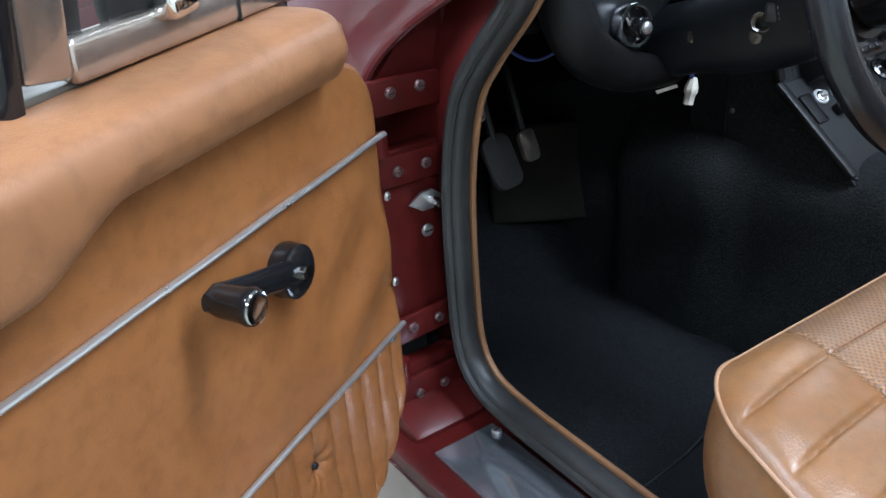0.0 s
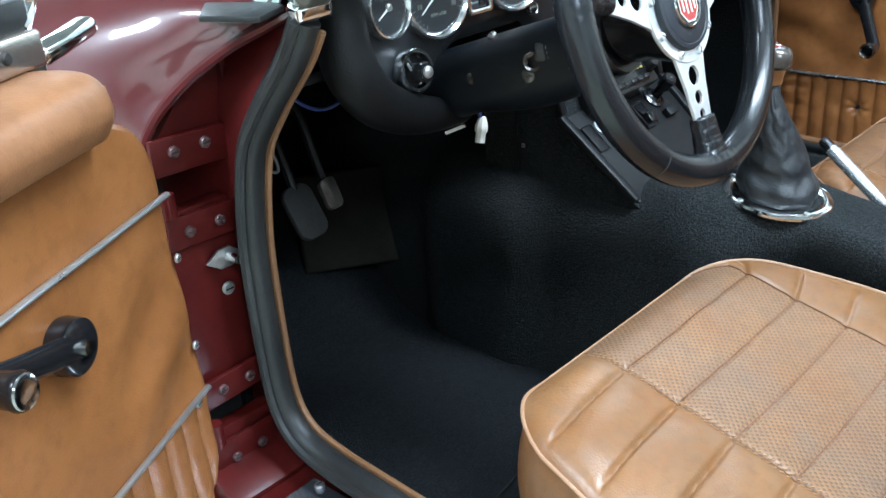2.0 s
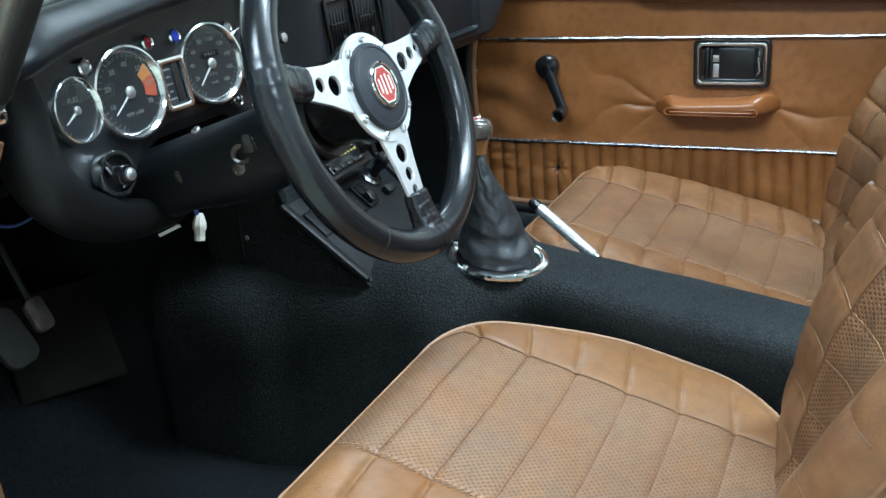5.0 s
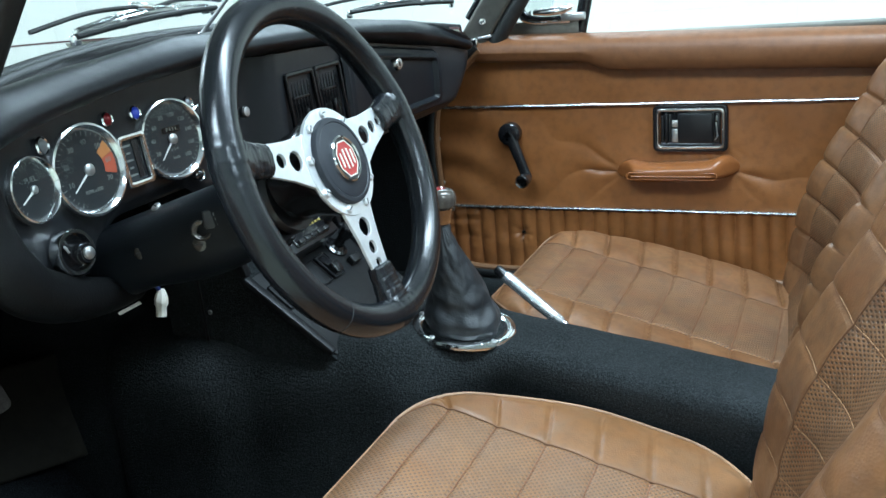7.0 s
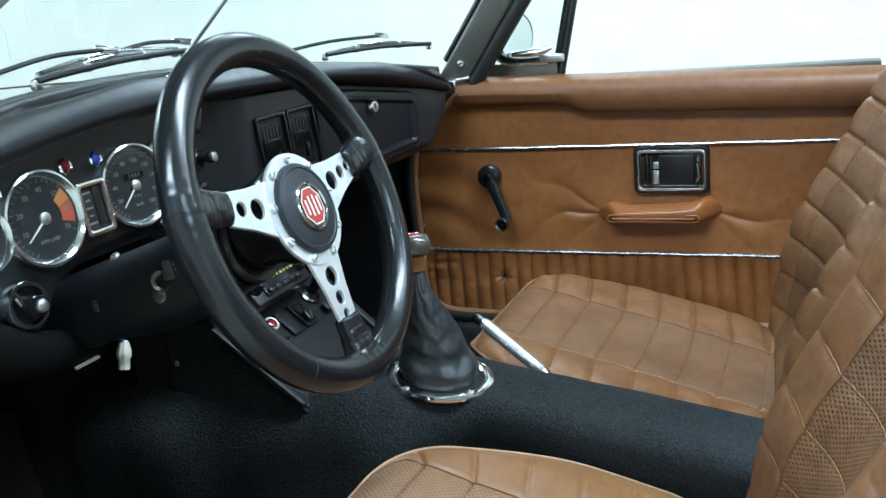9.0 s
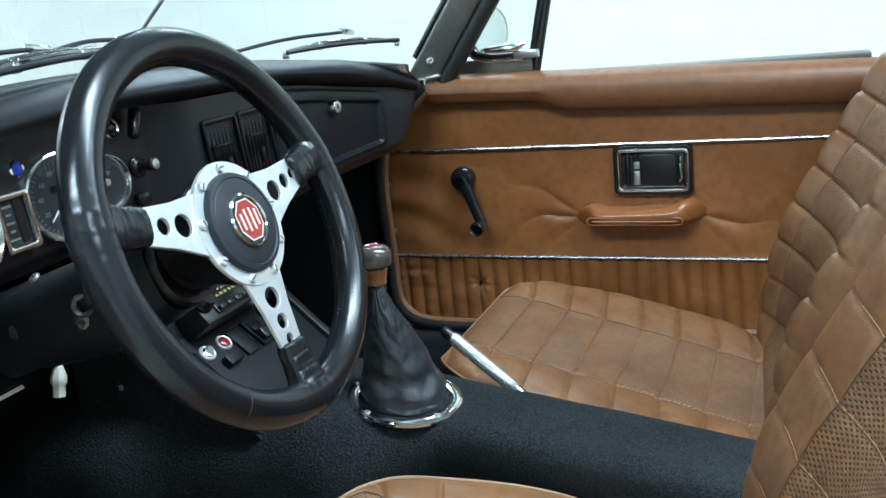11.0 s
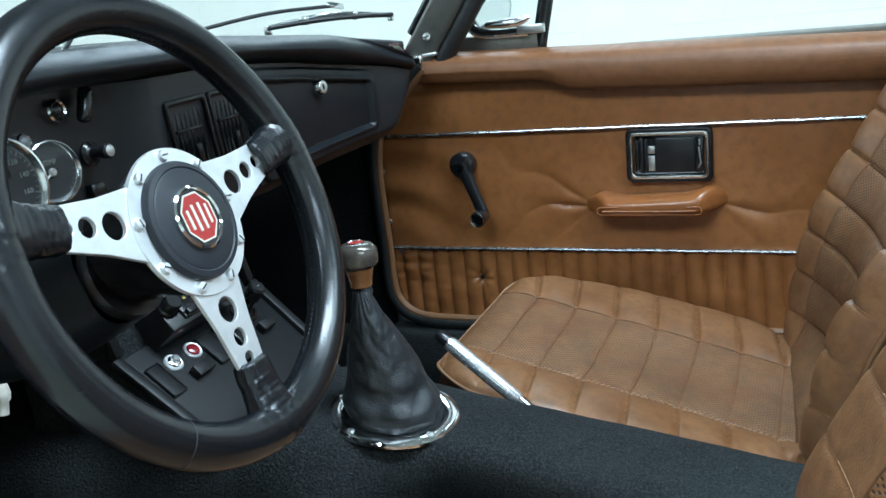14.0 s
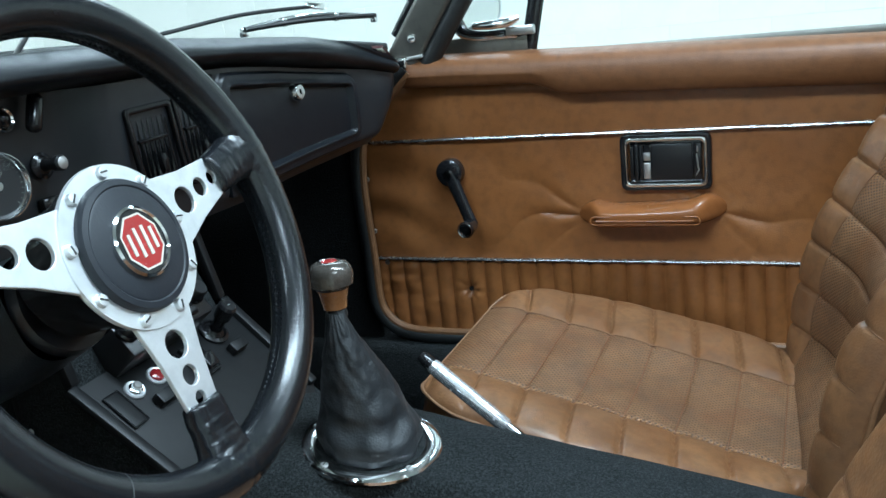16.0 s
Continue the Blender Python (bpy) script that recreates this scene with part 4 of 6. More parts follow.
part("wire", tube(curve_pts([(-0.158, 0.785, 0.68), (-0.165, 0.79, 0.70), (-0.2, 0.79, 0.705), (-0.235, 0.78, 0.70)], 8), 0.003, 8), M["blue_wire"], wire, "blue wire")
part("wire", tube(curve_pts([(-0.385, 0.76, 0.772), (-0.41, 0.78, 0.758), (-0.435, 0.79, 0.770), (-0.455, 0.80, 0.80)], 8), 0.002, 8), M["blue_wire"], wire, "blue wire")
part("wire", tube(curve_pts([(-0.50, 0.84, 0.76), (-0.465, 0.83, 0.70), (-0.44, 0.84, 0.69), (-0.45, 0.86, 0.75)], 8), 0.002, 8), M["grey_wire"], wire)
part("wire", tube(curve_pts([(-0.49, 0.86, 0.77), (-0.47, 0.84, 0.735), (-0.43, 0.85, 0.74), (-0.41, 0.86, 0.77)], 8), 0.0025, 8), M["grey_wire"], wire)
part("tag", rbox((0.036, 0.004, 0.0008), pose(-0.274, 0.720, 0.707, 50, 2, 4), 0.0003), M["ivory"], wire, "cream paper tag")

# ---- steering wheel and column ----
WC = Vector((-0.2319, 0.4675, 0.8574))
TH, PS = radians(18.8), radians(1.1)
WN = Vector((math.sin(PS) * math.cos(TH), -math.cos(PS) * math.cos(TH), math.sin(TH)))
WX = (Vector((1, 0, 0)) - WN * WN.x).normalized()
WY = WN.cross(WX)
WM = Matrix((WX, WY, WN)).transposed().to_4x4()
WM.translation = WC
SPOKES = (166, 12, -92)
wheel = thing("steering_wheel", "black leather-rimmed steering wheel with three drilled aluminium spokes", "steering wheel", tuple(WC))


def rim(u, v):
    a, b = 2 * math.pi * u, 2 * math.pi * v
    near = min(abs((math.degrees(a) - s + 180) % 360 - 180) for s in SPOKES)
    swell = 1 + 0.06 * math.exp(-(near / 7.0) ** 2)
    r = 0.0158 * swell + 0.00012 * noise.noise((a * 9, b * 2, 0)) + 0.0005 * math.exp(-(near / 9) ** 2) * math.sin(a * 150)
    big = 0.1535
    inner = groove(math.atan2(math.sin(b - math.pi), math.cos(b - math.pi)), 0.12) * 0.0012
    return WM @ Vector(((big + (r - inner) * math.cos(b)) * math.cos(a), (big + (r - inner) * math.cos(b)) * math.sin(a), (r - inner) * math.sin(b) * 0.98))


punched = lambda u, v: not 0.032 < u < 0.748
rim_part = part("rim", sheet(rim, 240, 24, 0, lambda u, v: not punched(u, v)), M["wheel_leather"], wheel, "worn black leather-covered rim")
part("punched_rim", sheet(rim, 240, 24, 0, punched, lambda u, v: (u * 2 * math.pi * 0.1535 / 0.0023, v * 42)), M["dotted_leather"], wheel, "rim stretch in punched black leather")
st = shape()
for k in range(190):
    a = 2 * math.pi * k / 190
    for s in (-1, 1):
        rr = 0.1535 - 0.0148
        add_rbox(st, (0.0010, 0.0032, 0.0009), WM @ pose(rr * math.cos(a), rr * math.sin(a), s * 0.0024, 0, 0, math.degrees(a) + s * 22), 0)
part("stitching", st, M["wheel_leather"], rim_part, "black lacing round the inside", smooth=0)
part("joint", tube([WM @ Vector(((0.1535 + 0.0157 * math.cos(b)) * math.cos(radians(-128)), (0.1535 + 0.0157 * math.cos(b)) * math.sin(radians(-128)), 0.0155 * math.sin(b))) for b in np.linspace(0, 6.2, 24)], 0.0004, 6, True), M["dark_metal"], rim_part)
for s in SPOKES:
    ca, sa = math.cos(radians(s)), math.sin(radians(s))
    def sleeve(u, v, s=s):
        d = 0.1045 + 0.0475 * u
        w = float(np.interp(d, [0.1045, 0.106, 0.112, 0.125, 0.135, 0.142, 0.147, 0.152], [0.0120, 0.0146, 0.0152, 0.0158, 0.0170, 0.0195, 0.0240, 0.0315]))
        h = float(np.interp(d, [0.1045, 0.106, 0.112, 0.125, 0.135, 0.142, 0.147, 0.152], [0.0060, 0.0092, 0.0098, 0.0104, 0.0116, 0.0130, 0.0142, 0.0148]))
        a = 2 * math.pi * v
        ca, sa = math.cos(a), math.sin(a)
        k = 0.0004 * noise.noise((ca * 1.6, sa * 1.6, d * 330 + s)) * smooth_step(0.106, 0.116, d) + 0.0006 * noise.noise((ca * 4, sa * 4, d * 120 + s))
        x, y = d, (w + k) * math.copysign(abs(ca) ** 0.75, ca)
        t = radians(s)
        return WM @ Vector((x * math.cos(t) - y * math.sin(t), x * math.sin(t) + y * math.cos(t), 0.0003 + (h + k) * math.copysign(abs(sa) ** 0.75, sa)))

    part("spoke_sleeve", sheet(sleeve, 44, 40), M["wheel_leather"], wheel, "wrinkled black leather sleeve where the spoke meets the rim", 60)
    w0, w1 = 0.027, 0.0135
    out = [(0.040, -w0), (0.075, -0.0185), (0.112, -w1), (0.112, w1), (0.075, 0.0185), (0.040, w0)]
    holes = [circle(0.0092, 24, 0.066, 0), circle(0.0066, 20, 0.087, 0), circle(0.0048, 18, 0.103, 0)]
    part("spoke", prism([out] + [h[::-1] for h in holes], 0.0036, WM @ pose(0, 0, 0, 0, 0, s) @ pose(0.04, 0, -0.0012, 0, 0, 0) @ pose(-0.04, 0, 0), 0.0006), M["alu"], wheel, "satin aluminium spoke with three round holes", 0)
RIM = WM.copy()
WM = WM @ pose(0, 0, 0.001)
part("hub_plate", lathe([(0, -0.002), (0.0525, -0.002), (0.0535, 0.0), (0.053, 0.0026), (0.0, 0.0026)], WM, 64), M["alu"], wheel, "round aluminium hub plate")
for k in range(9):
    a = radians(86.6 + 40 * k)
    screw(WM @ pose(0.0475 * math.cos(a), 0.0475 * math.sin(a), 0.0024, 0, 0, 50 * k), 0.0043, 0.0036, wheel, M["alu"], "hub_screw")
pad = part("horn_pad", lathe([(0.0425, 0.002), (0.0425, 0.0055), (0.041, 0.0080), (0.0375, 0.0089), (0.0365, 0.0082), (0.035, 0.0090), (0.0, 0.0094)], WM, 56), M["horn_rubber"], wheel, "round black rubber horn push")
WM = WM @ pose(0, 0, -0.0036)
part("badge_ring", lathe([(0.0226, 0.012), (0.0226, 0.0150), (0.0210, 0.0162), (0.0202, 0.0148)], WM, 40), M["chrome"], pad)
part("badge_ground", lathe([(0.0204, 0.0146), (0, 0.0146)], WM, 32), M["gloss_black"], pad)
octo = lambda r: [(r * math.cos(radians(22.5 + 45 * k)) * 0.95, r * math.sin(radians(22.5 + 45 * k)) * 1.04) for k in range(8)]
part("badge_border", prism([octo(0.0180), octo(0.0168)[::-1]], 0.0006, WM @ pose(0, 0, 0.0148)), M["ivory"], pad, smooth=0)
part("badge_field", prism([octo(0.0167)], 0.0005, WM @ pose(0, 0, 0.0148)), M["red"], pad, "red eight-sided badge", smooth=0)
bars = shape()
for x, h in ((-0.0098, 0.014), (-0.0034, 0.019), (0.0034, 0.019), (0.0098, 0.014)):
    add_rbox(bars, (0.0024, h, 0.0006), WM @ pose(x, 0, 0.0156), 0)
part("badge_bars", bars, M["ivory"], pad, smooth=0)
WM = WM @ pose(0, 0, 0.0036)
part("hub_boss", lathe([(0.050, -0.002), (0.049, -0.014), (0.043, -0.030), (0.041, -0.055), (0.0, -0.055)], WM, 40), M["gloss_black"], wheel, "black hub boss behind the plate")

column = thing("steering_column", "black steering column cowl with an ignition lock", "steering column", (-0.23, 0.66, 0.79))


def cowl(u, v):
    a = 2 * math.pi * v
    d = 0.065 + 0.235 * u
    c = WC - WN * d
    w = 0.040 + 0.010 * u
    h = 0.036 + 0.004 * u + 0.012 * (1 if math.sin(a) < 0 else 0) * math.sin(math.pi * min(1, u * 1.3)) * abs(math.sin(a))
    p = 0.62
    ca, sa = math.cos(a), math.sin(a)
    return c + WX * (w * math.copysign(abs(ca) ** p, ca) - 0.006) + WY * (h * math.copysign(abs(sa) ** p, sa) - 0.012)


part("cowl", sheet(cowl, 30, 40), M["vinyl"], column, "black moulded column cowl")
part("cowl_end", lathe([(0.0, 0.0), (0.036, 0.0), (0.038, -0.008)], WM @ pose(-0.006, -0.012, -0.060), 32), M["plastic"], column)
lk = WC - WN * 0.145 - WX * 0.044 - WY * 0.012
part("ignition_lock", lathe([(0.0, -0.012), (0.0105, -0.012), (0.0105, 0.008), (0.009, 0.010), (0.006, 0.008), (0.004, 0.002), (0, 0.002)], facing(lk, -WX + WN * 0.7 + WY * 0.15), 24), M["smoky"], column, "black ignition lock barrel")
part("lock_plate", rbox((0.026, 0.018, 0.006), facing(lk + WN * 0.022 + WY * 0.006, -WX + WN * 0.6), 0.002), M["plastic"], column)
pr = shape()
for i in range(2):
    for j in range(3):
        add_rbox(pr, (0.0035, 0.003, 0.0004), facing(lk + WN * (0.018 + 0.007 * i) + WY * (0.011 - 0.005 * j) - WX * 0.0035, -WX + WN * 0.6), 0)
part("lock_print", pr, M["print"], column, smooth=0)
# two small dark domes stand in for open holes in the cowl
for d, y in ((0.225, -0.010), (0.15, -0.023)):
    screw(facing(WC - WN * d - WX * 0.051 + WY * y, -WX + WN * 0.3), 0.0072, 0.002, column, M["smoky"], "cowl_fixing")
screw(facing(WC - WN * 0.20 - WX * 0.03 + WY * 0.026, WY - WX * 0.6), 0.0055, 0.003, column, M["steel"], "cowl_fixing", "bright cowl screw")

# ---- console ----
console = thing("centre_console", "black radio console with switches below the dashboard", "console", (CX, 0.7, 0.57))
CL, CR = -0.068, 0.160
prof = [(0.588, 0.540), (0.596, 0.557), (0.722, 0.660), (0.742, 0.71), (0.745, 0.79), (0.86, 0.79), (0.86, 0.540)]
cb = shape()
rows = [[cb.verts.new((x, y, z)) for y, z in prof] for x in (CL, CR)]
cb.faces.new(rows[0][::-1])
cb.faces.new(rows[1])
for k in range(len(prof)):
    j = (k + 1) % len(prof)
    cb.faces.new((rows[0][k], rows[0][j], rows[1][j], rows[1][k]))
bmesh.ops.recalc_face_normals(cb, faces=cb.faces)
part("console_body", cb, M["carpet"], console, "carpeted console sides", smooth=0)
CN = Vector((0, -0.82, 1.0)).normalized()
CUP = Vector((0, 1.0, 0.82)).normalized()


def on_console(x, y, off=0.0):
    return facing(Vector((x, y, 0.642 + (y - 0.695) * 0.82)) + CN * off, CN, CUP)


face_len = 0.160
cf = part("switch_panel", prism([[(-0.118, 0.080), (0.118, 0.080), (0.114, -0.066), (0.100, -0.080), (-0.098, -0.080), (-0.112, -0.064)]], 0.006, on_console(0.046, 0.659, -0.006), 0.001), M["panel_black"], console, "black switch panel")
for x, turn in ((CL - 0.002, 2.5), (CR + 0.004, -5.0)):
    part("panel_rail", rbox((0.013, face_len - 0.012, 0.010), on_console(x, 0.665, 0.002) @ pose(0, 0, 0, 0, 0, turn), 0.003), M["panel_black"], console)
    part("upright_rail", rbox((0.012, 0.012, 0.115), pose(x + (0.004 if x < 0 else 0.007), 0.738, 0.722, -14, 0, 0), 0.003), M["panel_black"], console)
tab = part("fixing_tab", rbox((0.030, 0.020, 0.003), on_console(CL + 0.014, 0.590, 0.001), 0.001), M["panel_black"], console, "folded black fixing tab")
screw(on_console(CL + 0.016, 0.590, 0.002), 0.005, 0.003, tab, M["gloss_black"])
part("side_edge", rbox((0.003, 0.004, 0.13), pose(CL - 0.002, 0.80, 0.622), 0.001), M["panel_black"], console)
screw(facing((CL - 0.001, 0.789, 0.614), (-1, 0, 0)), 0.0035, 0.002, console, M["steel"], "side_screw")


def console_ring(x, y, lens, label):
    m = on_console(x, y, 0.001)
    o = part("console_button", lathe([(0.0110, -0.002), (0.0110, 0.0012), (0.0098, 0.0024), (0.0078, 0.0018)], m, 28), M["alu"], console, label)
    part("lens", lathe([(0.0078, 0.0016), (0.0070, 0.0034), (0.004, 0.0048), (0, 0.0052)], m, 20), M[lens], o)
    return o


cb1 = console_ring(-0.021, 0.695, "chrome", "grey-ringed push button with a bright domed centre")
part("button_cap", lathe([(0.0050, 0.004), (0.0050, 0.008), (0.0035, 0.0095), (0, 0.0098)], on_console(-0.021, 0.695, 0.001), 18), M["worn_chrome"], cb1)
console_ring(0.012, 0.695, "ruby", "grey-ringed dark red lamp")


def switch_plate(x, y, w, h, label, rise=0.003):
    """A rectangular plate with a folded edge, set into the panel."""
    q = part("blanking_plate", rbox((w, h, rise), on_console(x, y, rise / 2), 0.0012), M["panel_black"], console, label)
    part("plate_edge", prism([rrect(w, h, 0.0015), rrect(w - 0.003, h - 0.003, 0.001)], 0.0012, on_console(x, y, rise - 0.0002)), M["gloss_black"], q)
    return q


switch_plate(-0.047, 0.686, 0.021, 0.043, "black blanking plate", 0.002)
switch_plate(0.037, 0.686, 0.026, 0.042, "black blanking plate")
part("rocker", rbox((0.027, 0.014, 0.011), on_console(-0.003, 0.676, 0.005) @ pose(0, 0, 0, 6, 0, 0), 0.002), M["panel_black"], console, "black rocker switch")
rk = switch_plate(0.069, 0.686, 0.026, 0.043, "black rocker switch in a bevelled frame", 0.004)
part("rocker", rbox((0.017, 0.017, 0.012), on_console(0.069, 0.679, 0.008) @ pose(0, 0, 0, 14, 0, 0), 0.002), M["gloss_black"], rk)
part("rocker_slope", rbox((0.017, 0.019, 0.006), on_console(0.069, 0.692, 0.004) @ pose(0, 0, 0, -14, 0, 0), 0.0015), M["gloss_black"], rk)
part("rocker", rbox((0.024, 0.013, 0.011), on_console(0.121, 0.676, 0.005) @ pose(0, 0, 0, 6, 0, 0), 0.002), M["panel_black"], console, "black rocker switch")
km = on_console(0.118, 0.700, 0.0)
tk = part("heater_knob", lathe([(0.012, 0), (0.012, 0.004), (0.0075, 0.007), (0.0068, 0.022), (0.0095, 0.025), (0.0105, 0.041), (0.0085, 0.044), (0, 0.044)], km, 24), M["gloss_black"], console, "black pull knob")
part("knob_collar", lathe([(0.0175, 0), (0.0175, 0.003), (0.0135, 0.005), (0.0125, 0.002)], km, 28), M["gloss_black"], tk)
part("knob_mark", rbox((0.004, 0.0012, 0.0004), km @ pose(0, 0, 0.0442), 0), M["print"], tk)
# radio
rd = thing("car_radio", "black car radio with two knobs and a yellow-printed scale", "radio", (0.04, 0.715, 0.67))
RM = facing((0.040, 0.704, 0.690), (0, -1, 0.8))
part("radio_case", rbox((0.128, 0.044, 0.06), RM @ pose(0, 0, -0.018), 0.003), M["plastic"], rd)
part("radio_front", rbox((0.082, 0.034, 0.004), RM @ pose(0, 0, 0.0135), 0.002), M["gloss_black"], rd)
for x in (-0.052, 0.052):
    kn = part("radio_knob", lathe([(0.0105, 0.010), (0.010, 0.026), (0.0085, 0.028), (0, 0.028)], RM @ pose(x, 0.004, 0), 24), M["plastic"], rd, "ribbed black knob")
    part("knob_ring", lathe([(0.0125, 0.011), (0.0125, 0.015), (0.011, 0.017)], RM @ pose(x, 0.004, 0), 24), M["gloss_black"], kn)
yb = shape()
for j, z in enumerate((0.011, 0.004)):
    for k in range(9):
        add_rbox(yb, (0.0045 if (k + j) % 3 else 0.0065, 0.0032, 0.0006), RM @ pose(-0.034 + 0.0085 * k, z, 0.0157), 0)
part("scale_print", yb, M["yellow"], rd, smooth=0)
for k in range(5):
    part("preset_key", rbox((0.0135, 0.007, 0.008), RM @ pose(-0.031 + 0.0155 * k, -0.0115, 0.017), 0.002), M["plastic"], rd)

# ---- gear lever ----
gear = thing("gear_lever", "gear lever with black leather gaiter, chrome ring and wooden knob", "gear lever", (0.026, 0.467, 0.574))
GM = pose(0.026, 0.467, 0.5790, 8, 0.5, 0)
ring = part("gaiter_ring", lathe([(0.068, 0.0), (0.068, 0.003), (0.066, 0.0052), (0.061, 0.0062), (0.054, 0.0058), (0.048, 0.002)], GM, 56, 0.98, 1.0), M["chrome"], gear, "chrome ring screwed to the tunnel")
for a in (-120, -20, 88, 160):
    screw(GM @ pose(0.0595 * math.cos(radians(a)), 0.0600 * math.sin(radians(a)), 0.0060), 0.0038, 0.0018, ring, M["steel"])


def boot(u, v):
    a = 2 * math.pi * u
    h = v
    r = float(np.interp(h, [0, 0.06, 0.14, 0.24, 0.36, 0.52, 0.66, 0.8, 0.92, 1.0], [0.046, 0.0490, 0.0475, 0.0425, 0.0385, 0.0315, 0.0240, 0.0168, 0.0110, 0.0078]))
    fold = 0.0015 * math.sin(20 * h + 2.2 * math.sin(a + 0.8) + 0.9 * math.sin(2 * a)) * math.exp(-((h - 0.20) / 0.16) ** 2) + 0.0010 * noise.noise((math.cos(a) * 5, math.sin(a) * 5, h * 16)) + 0.0036 * noise.noise((math.cos(a) * 2.2, math.sin(a) * 2.2, h * 7)) * (1 - 0.7 * h)
    z = 0.004 + 0.130 * h + 0.006 * math.sin(a + 0.6) * math.sin(math.pi * h) * (1 - h)
    cx = -0.002 * h + 0.004 * math.sin(h * 5)
    cy = 0.034 * h
    return GM @ Vector((cx + (r + fold) * math.cos(a), cy + (r + fold) * math.sin(a), z))


part("gaiter", sheet(boot, 96, 80), M["boot_leather"], gear, "creased black leather gaiter")
part("gaiter_tie", lathe([(0.0085, 0.126), (0.0095, 0.130), (0.0085, 0.134), (0.006, 0.137)], GM @ pose(-0.001, 0.034, 0), 24), M["boot_leather"], gear)
KM = GM @ pose(-0.001, 0.036, 0.134, -9, 2, 0) @ Matrix.Diagonal((0.79, 0.79, 0.93, 1))
kb = part("knob", lathe([(0.009, 0.0), (0.0140, 0.002), (0.0155, 0.012), (0.018, 0.020), (0.0195, 0.023)], KM, 32), M["wood"], gear, "turned wooden lower half of the knob")
part("knob_top", lathe([(0.0195, 0.022), (0.0245, 0.026), (0.026, 0.034), (0.0245, 0.042), (0.020, 0.047), (0.013, 0.049), (0.0, 0.049)], KM, 32), M["smoky"], gear, "smoky polished metal top of the knob")
part("knob_badge", lathe([(0.0095, 0.0488), (0.009, 0.0496), (0, 0.0498)], KM, 24), M["red"], kb)
part("knob_badge_ring", lathe([(0.0115, 0.0484), (0.0110, 0.0498), (0.0095, 0.0494)], KM, 24), M["chrome"], kb)

# ---- handbrake ----
hb = thing("handbrake", "bright metal-gripped handbrake lever with black push button beside the tunnel", "handbrake", (0.155, 0.40, 0.545))
A, B = Vector((0.162, 0.468, 0.610)), Vector((0.150, 0.362, 0.530))
ax = (A - B).normalized()
part("grip", tube([B + (A - B) * t for t in (0.13, 0.15, 0.5, 0.86, 0.9)], 0.0086, 20, radii=[0.007, 0.0084, 0.0086, 0.0086, 0.0080]), M["grey_grip"], hb, "smooth polished grip")
part("button", tube([A - ax * 0.014, A - ax * 0.002, A + ax * 0.003], 0.009, 16, radii=[0.0078, 0.0074, 0.0055]), M["gloss_black"], hb, "black push button")
part("lever", tube([B + (A - B) * 0.15, B, B - ax * 0.10], 0.007, 12), M["chrome"], hb, "chrome lever")


# ---- doors ----
def front_u(z):
    if z < 0.50:
        return 0.115 - math.sqrt(max(0.0, 0.115 ** 2 - (0.50 - z) ** 2))
    if z > 0.765:
        return 0.065 - math.sqrt(max(0.0, 0.065 ** 2 - (z - 0.765) ** 2))
    return 0.0


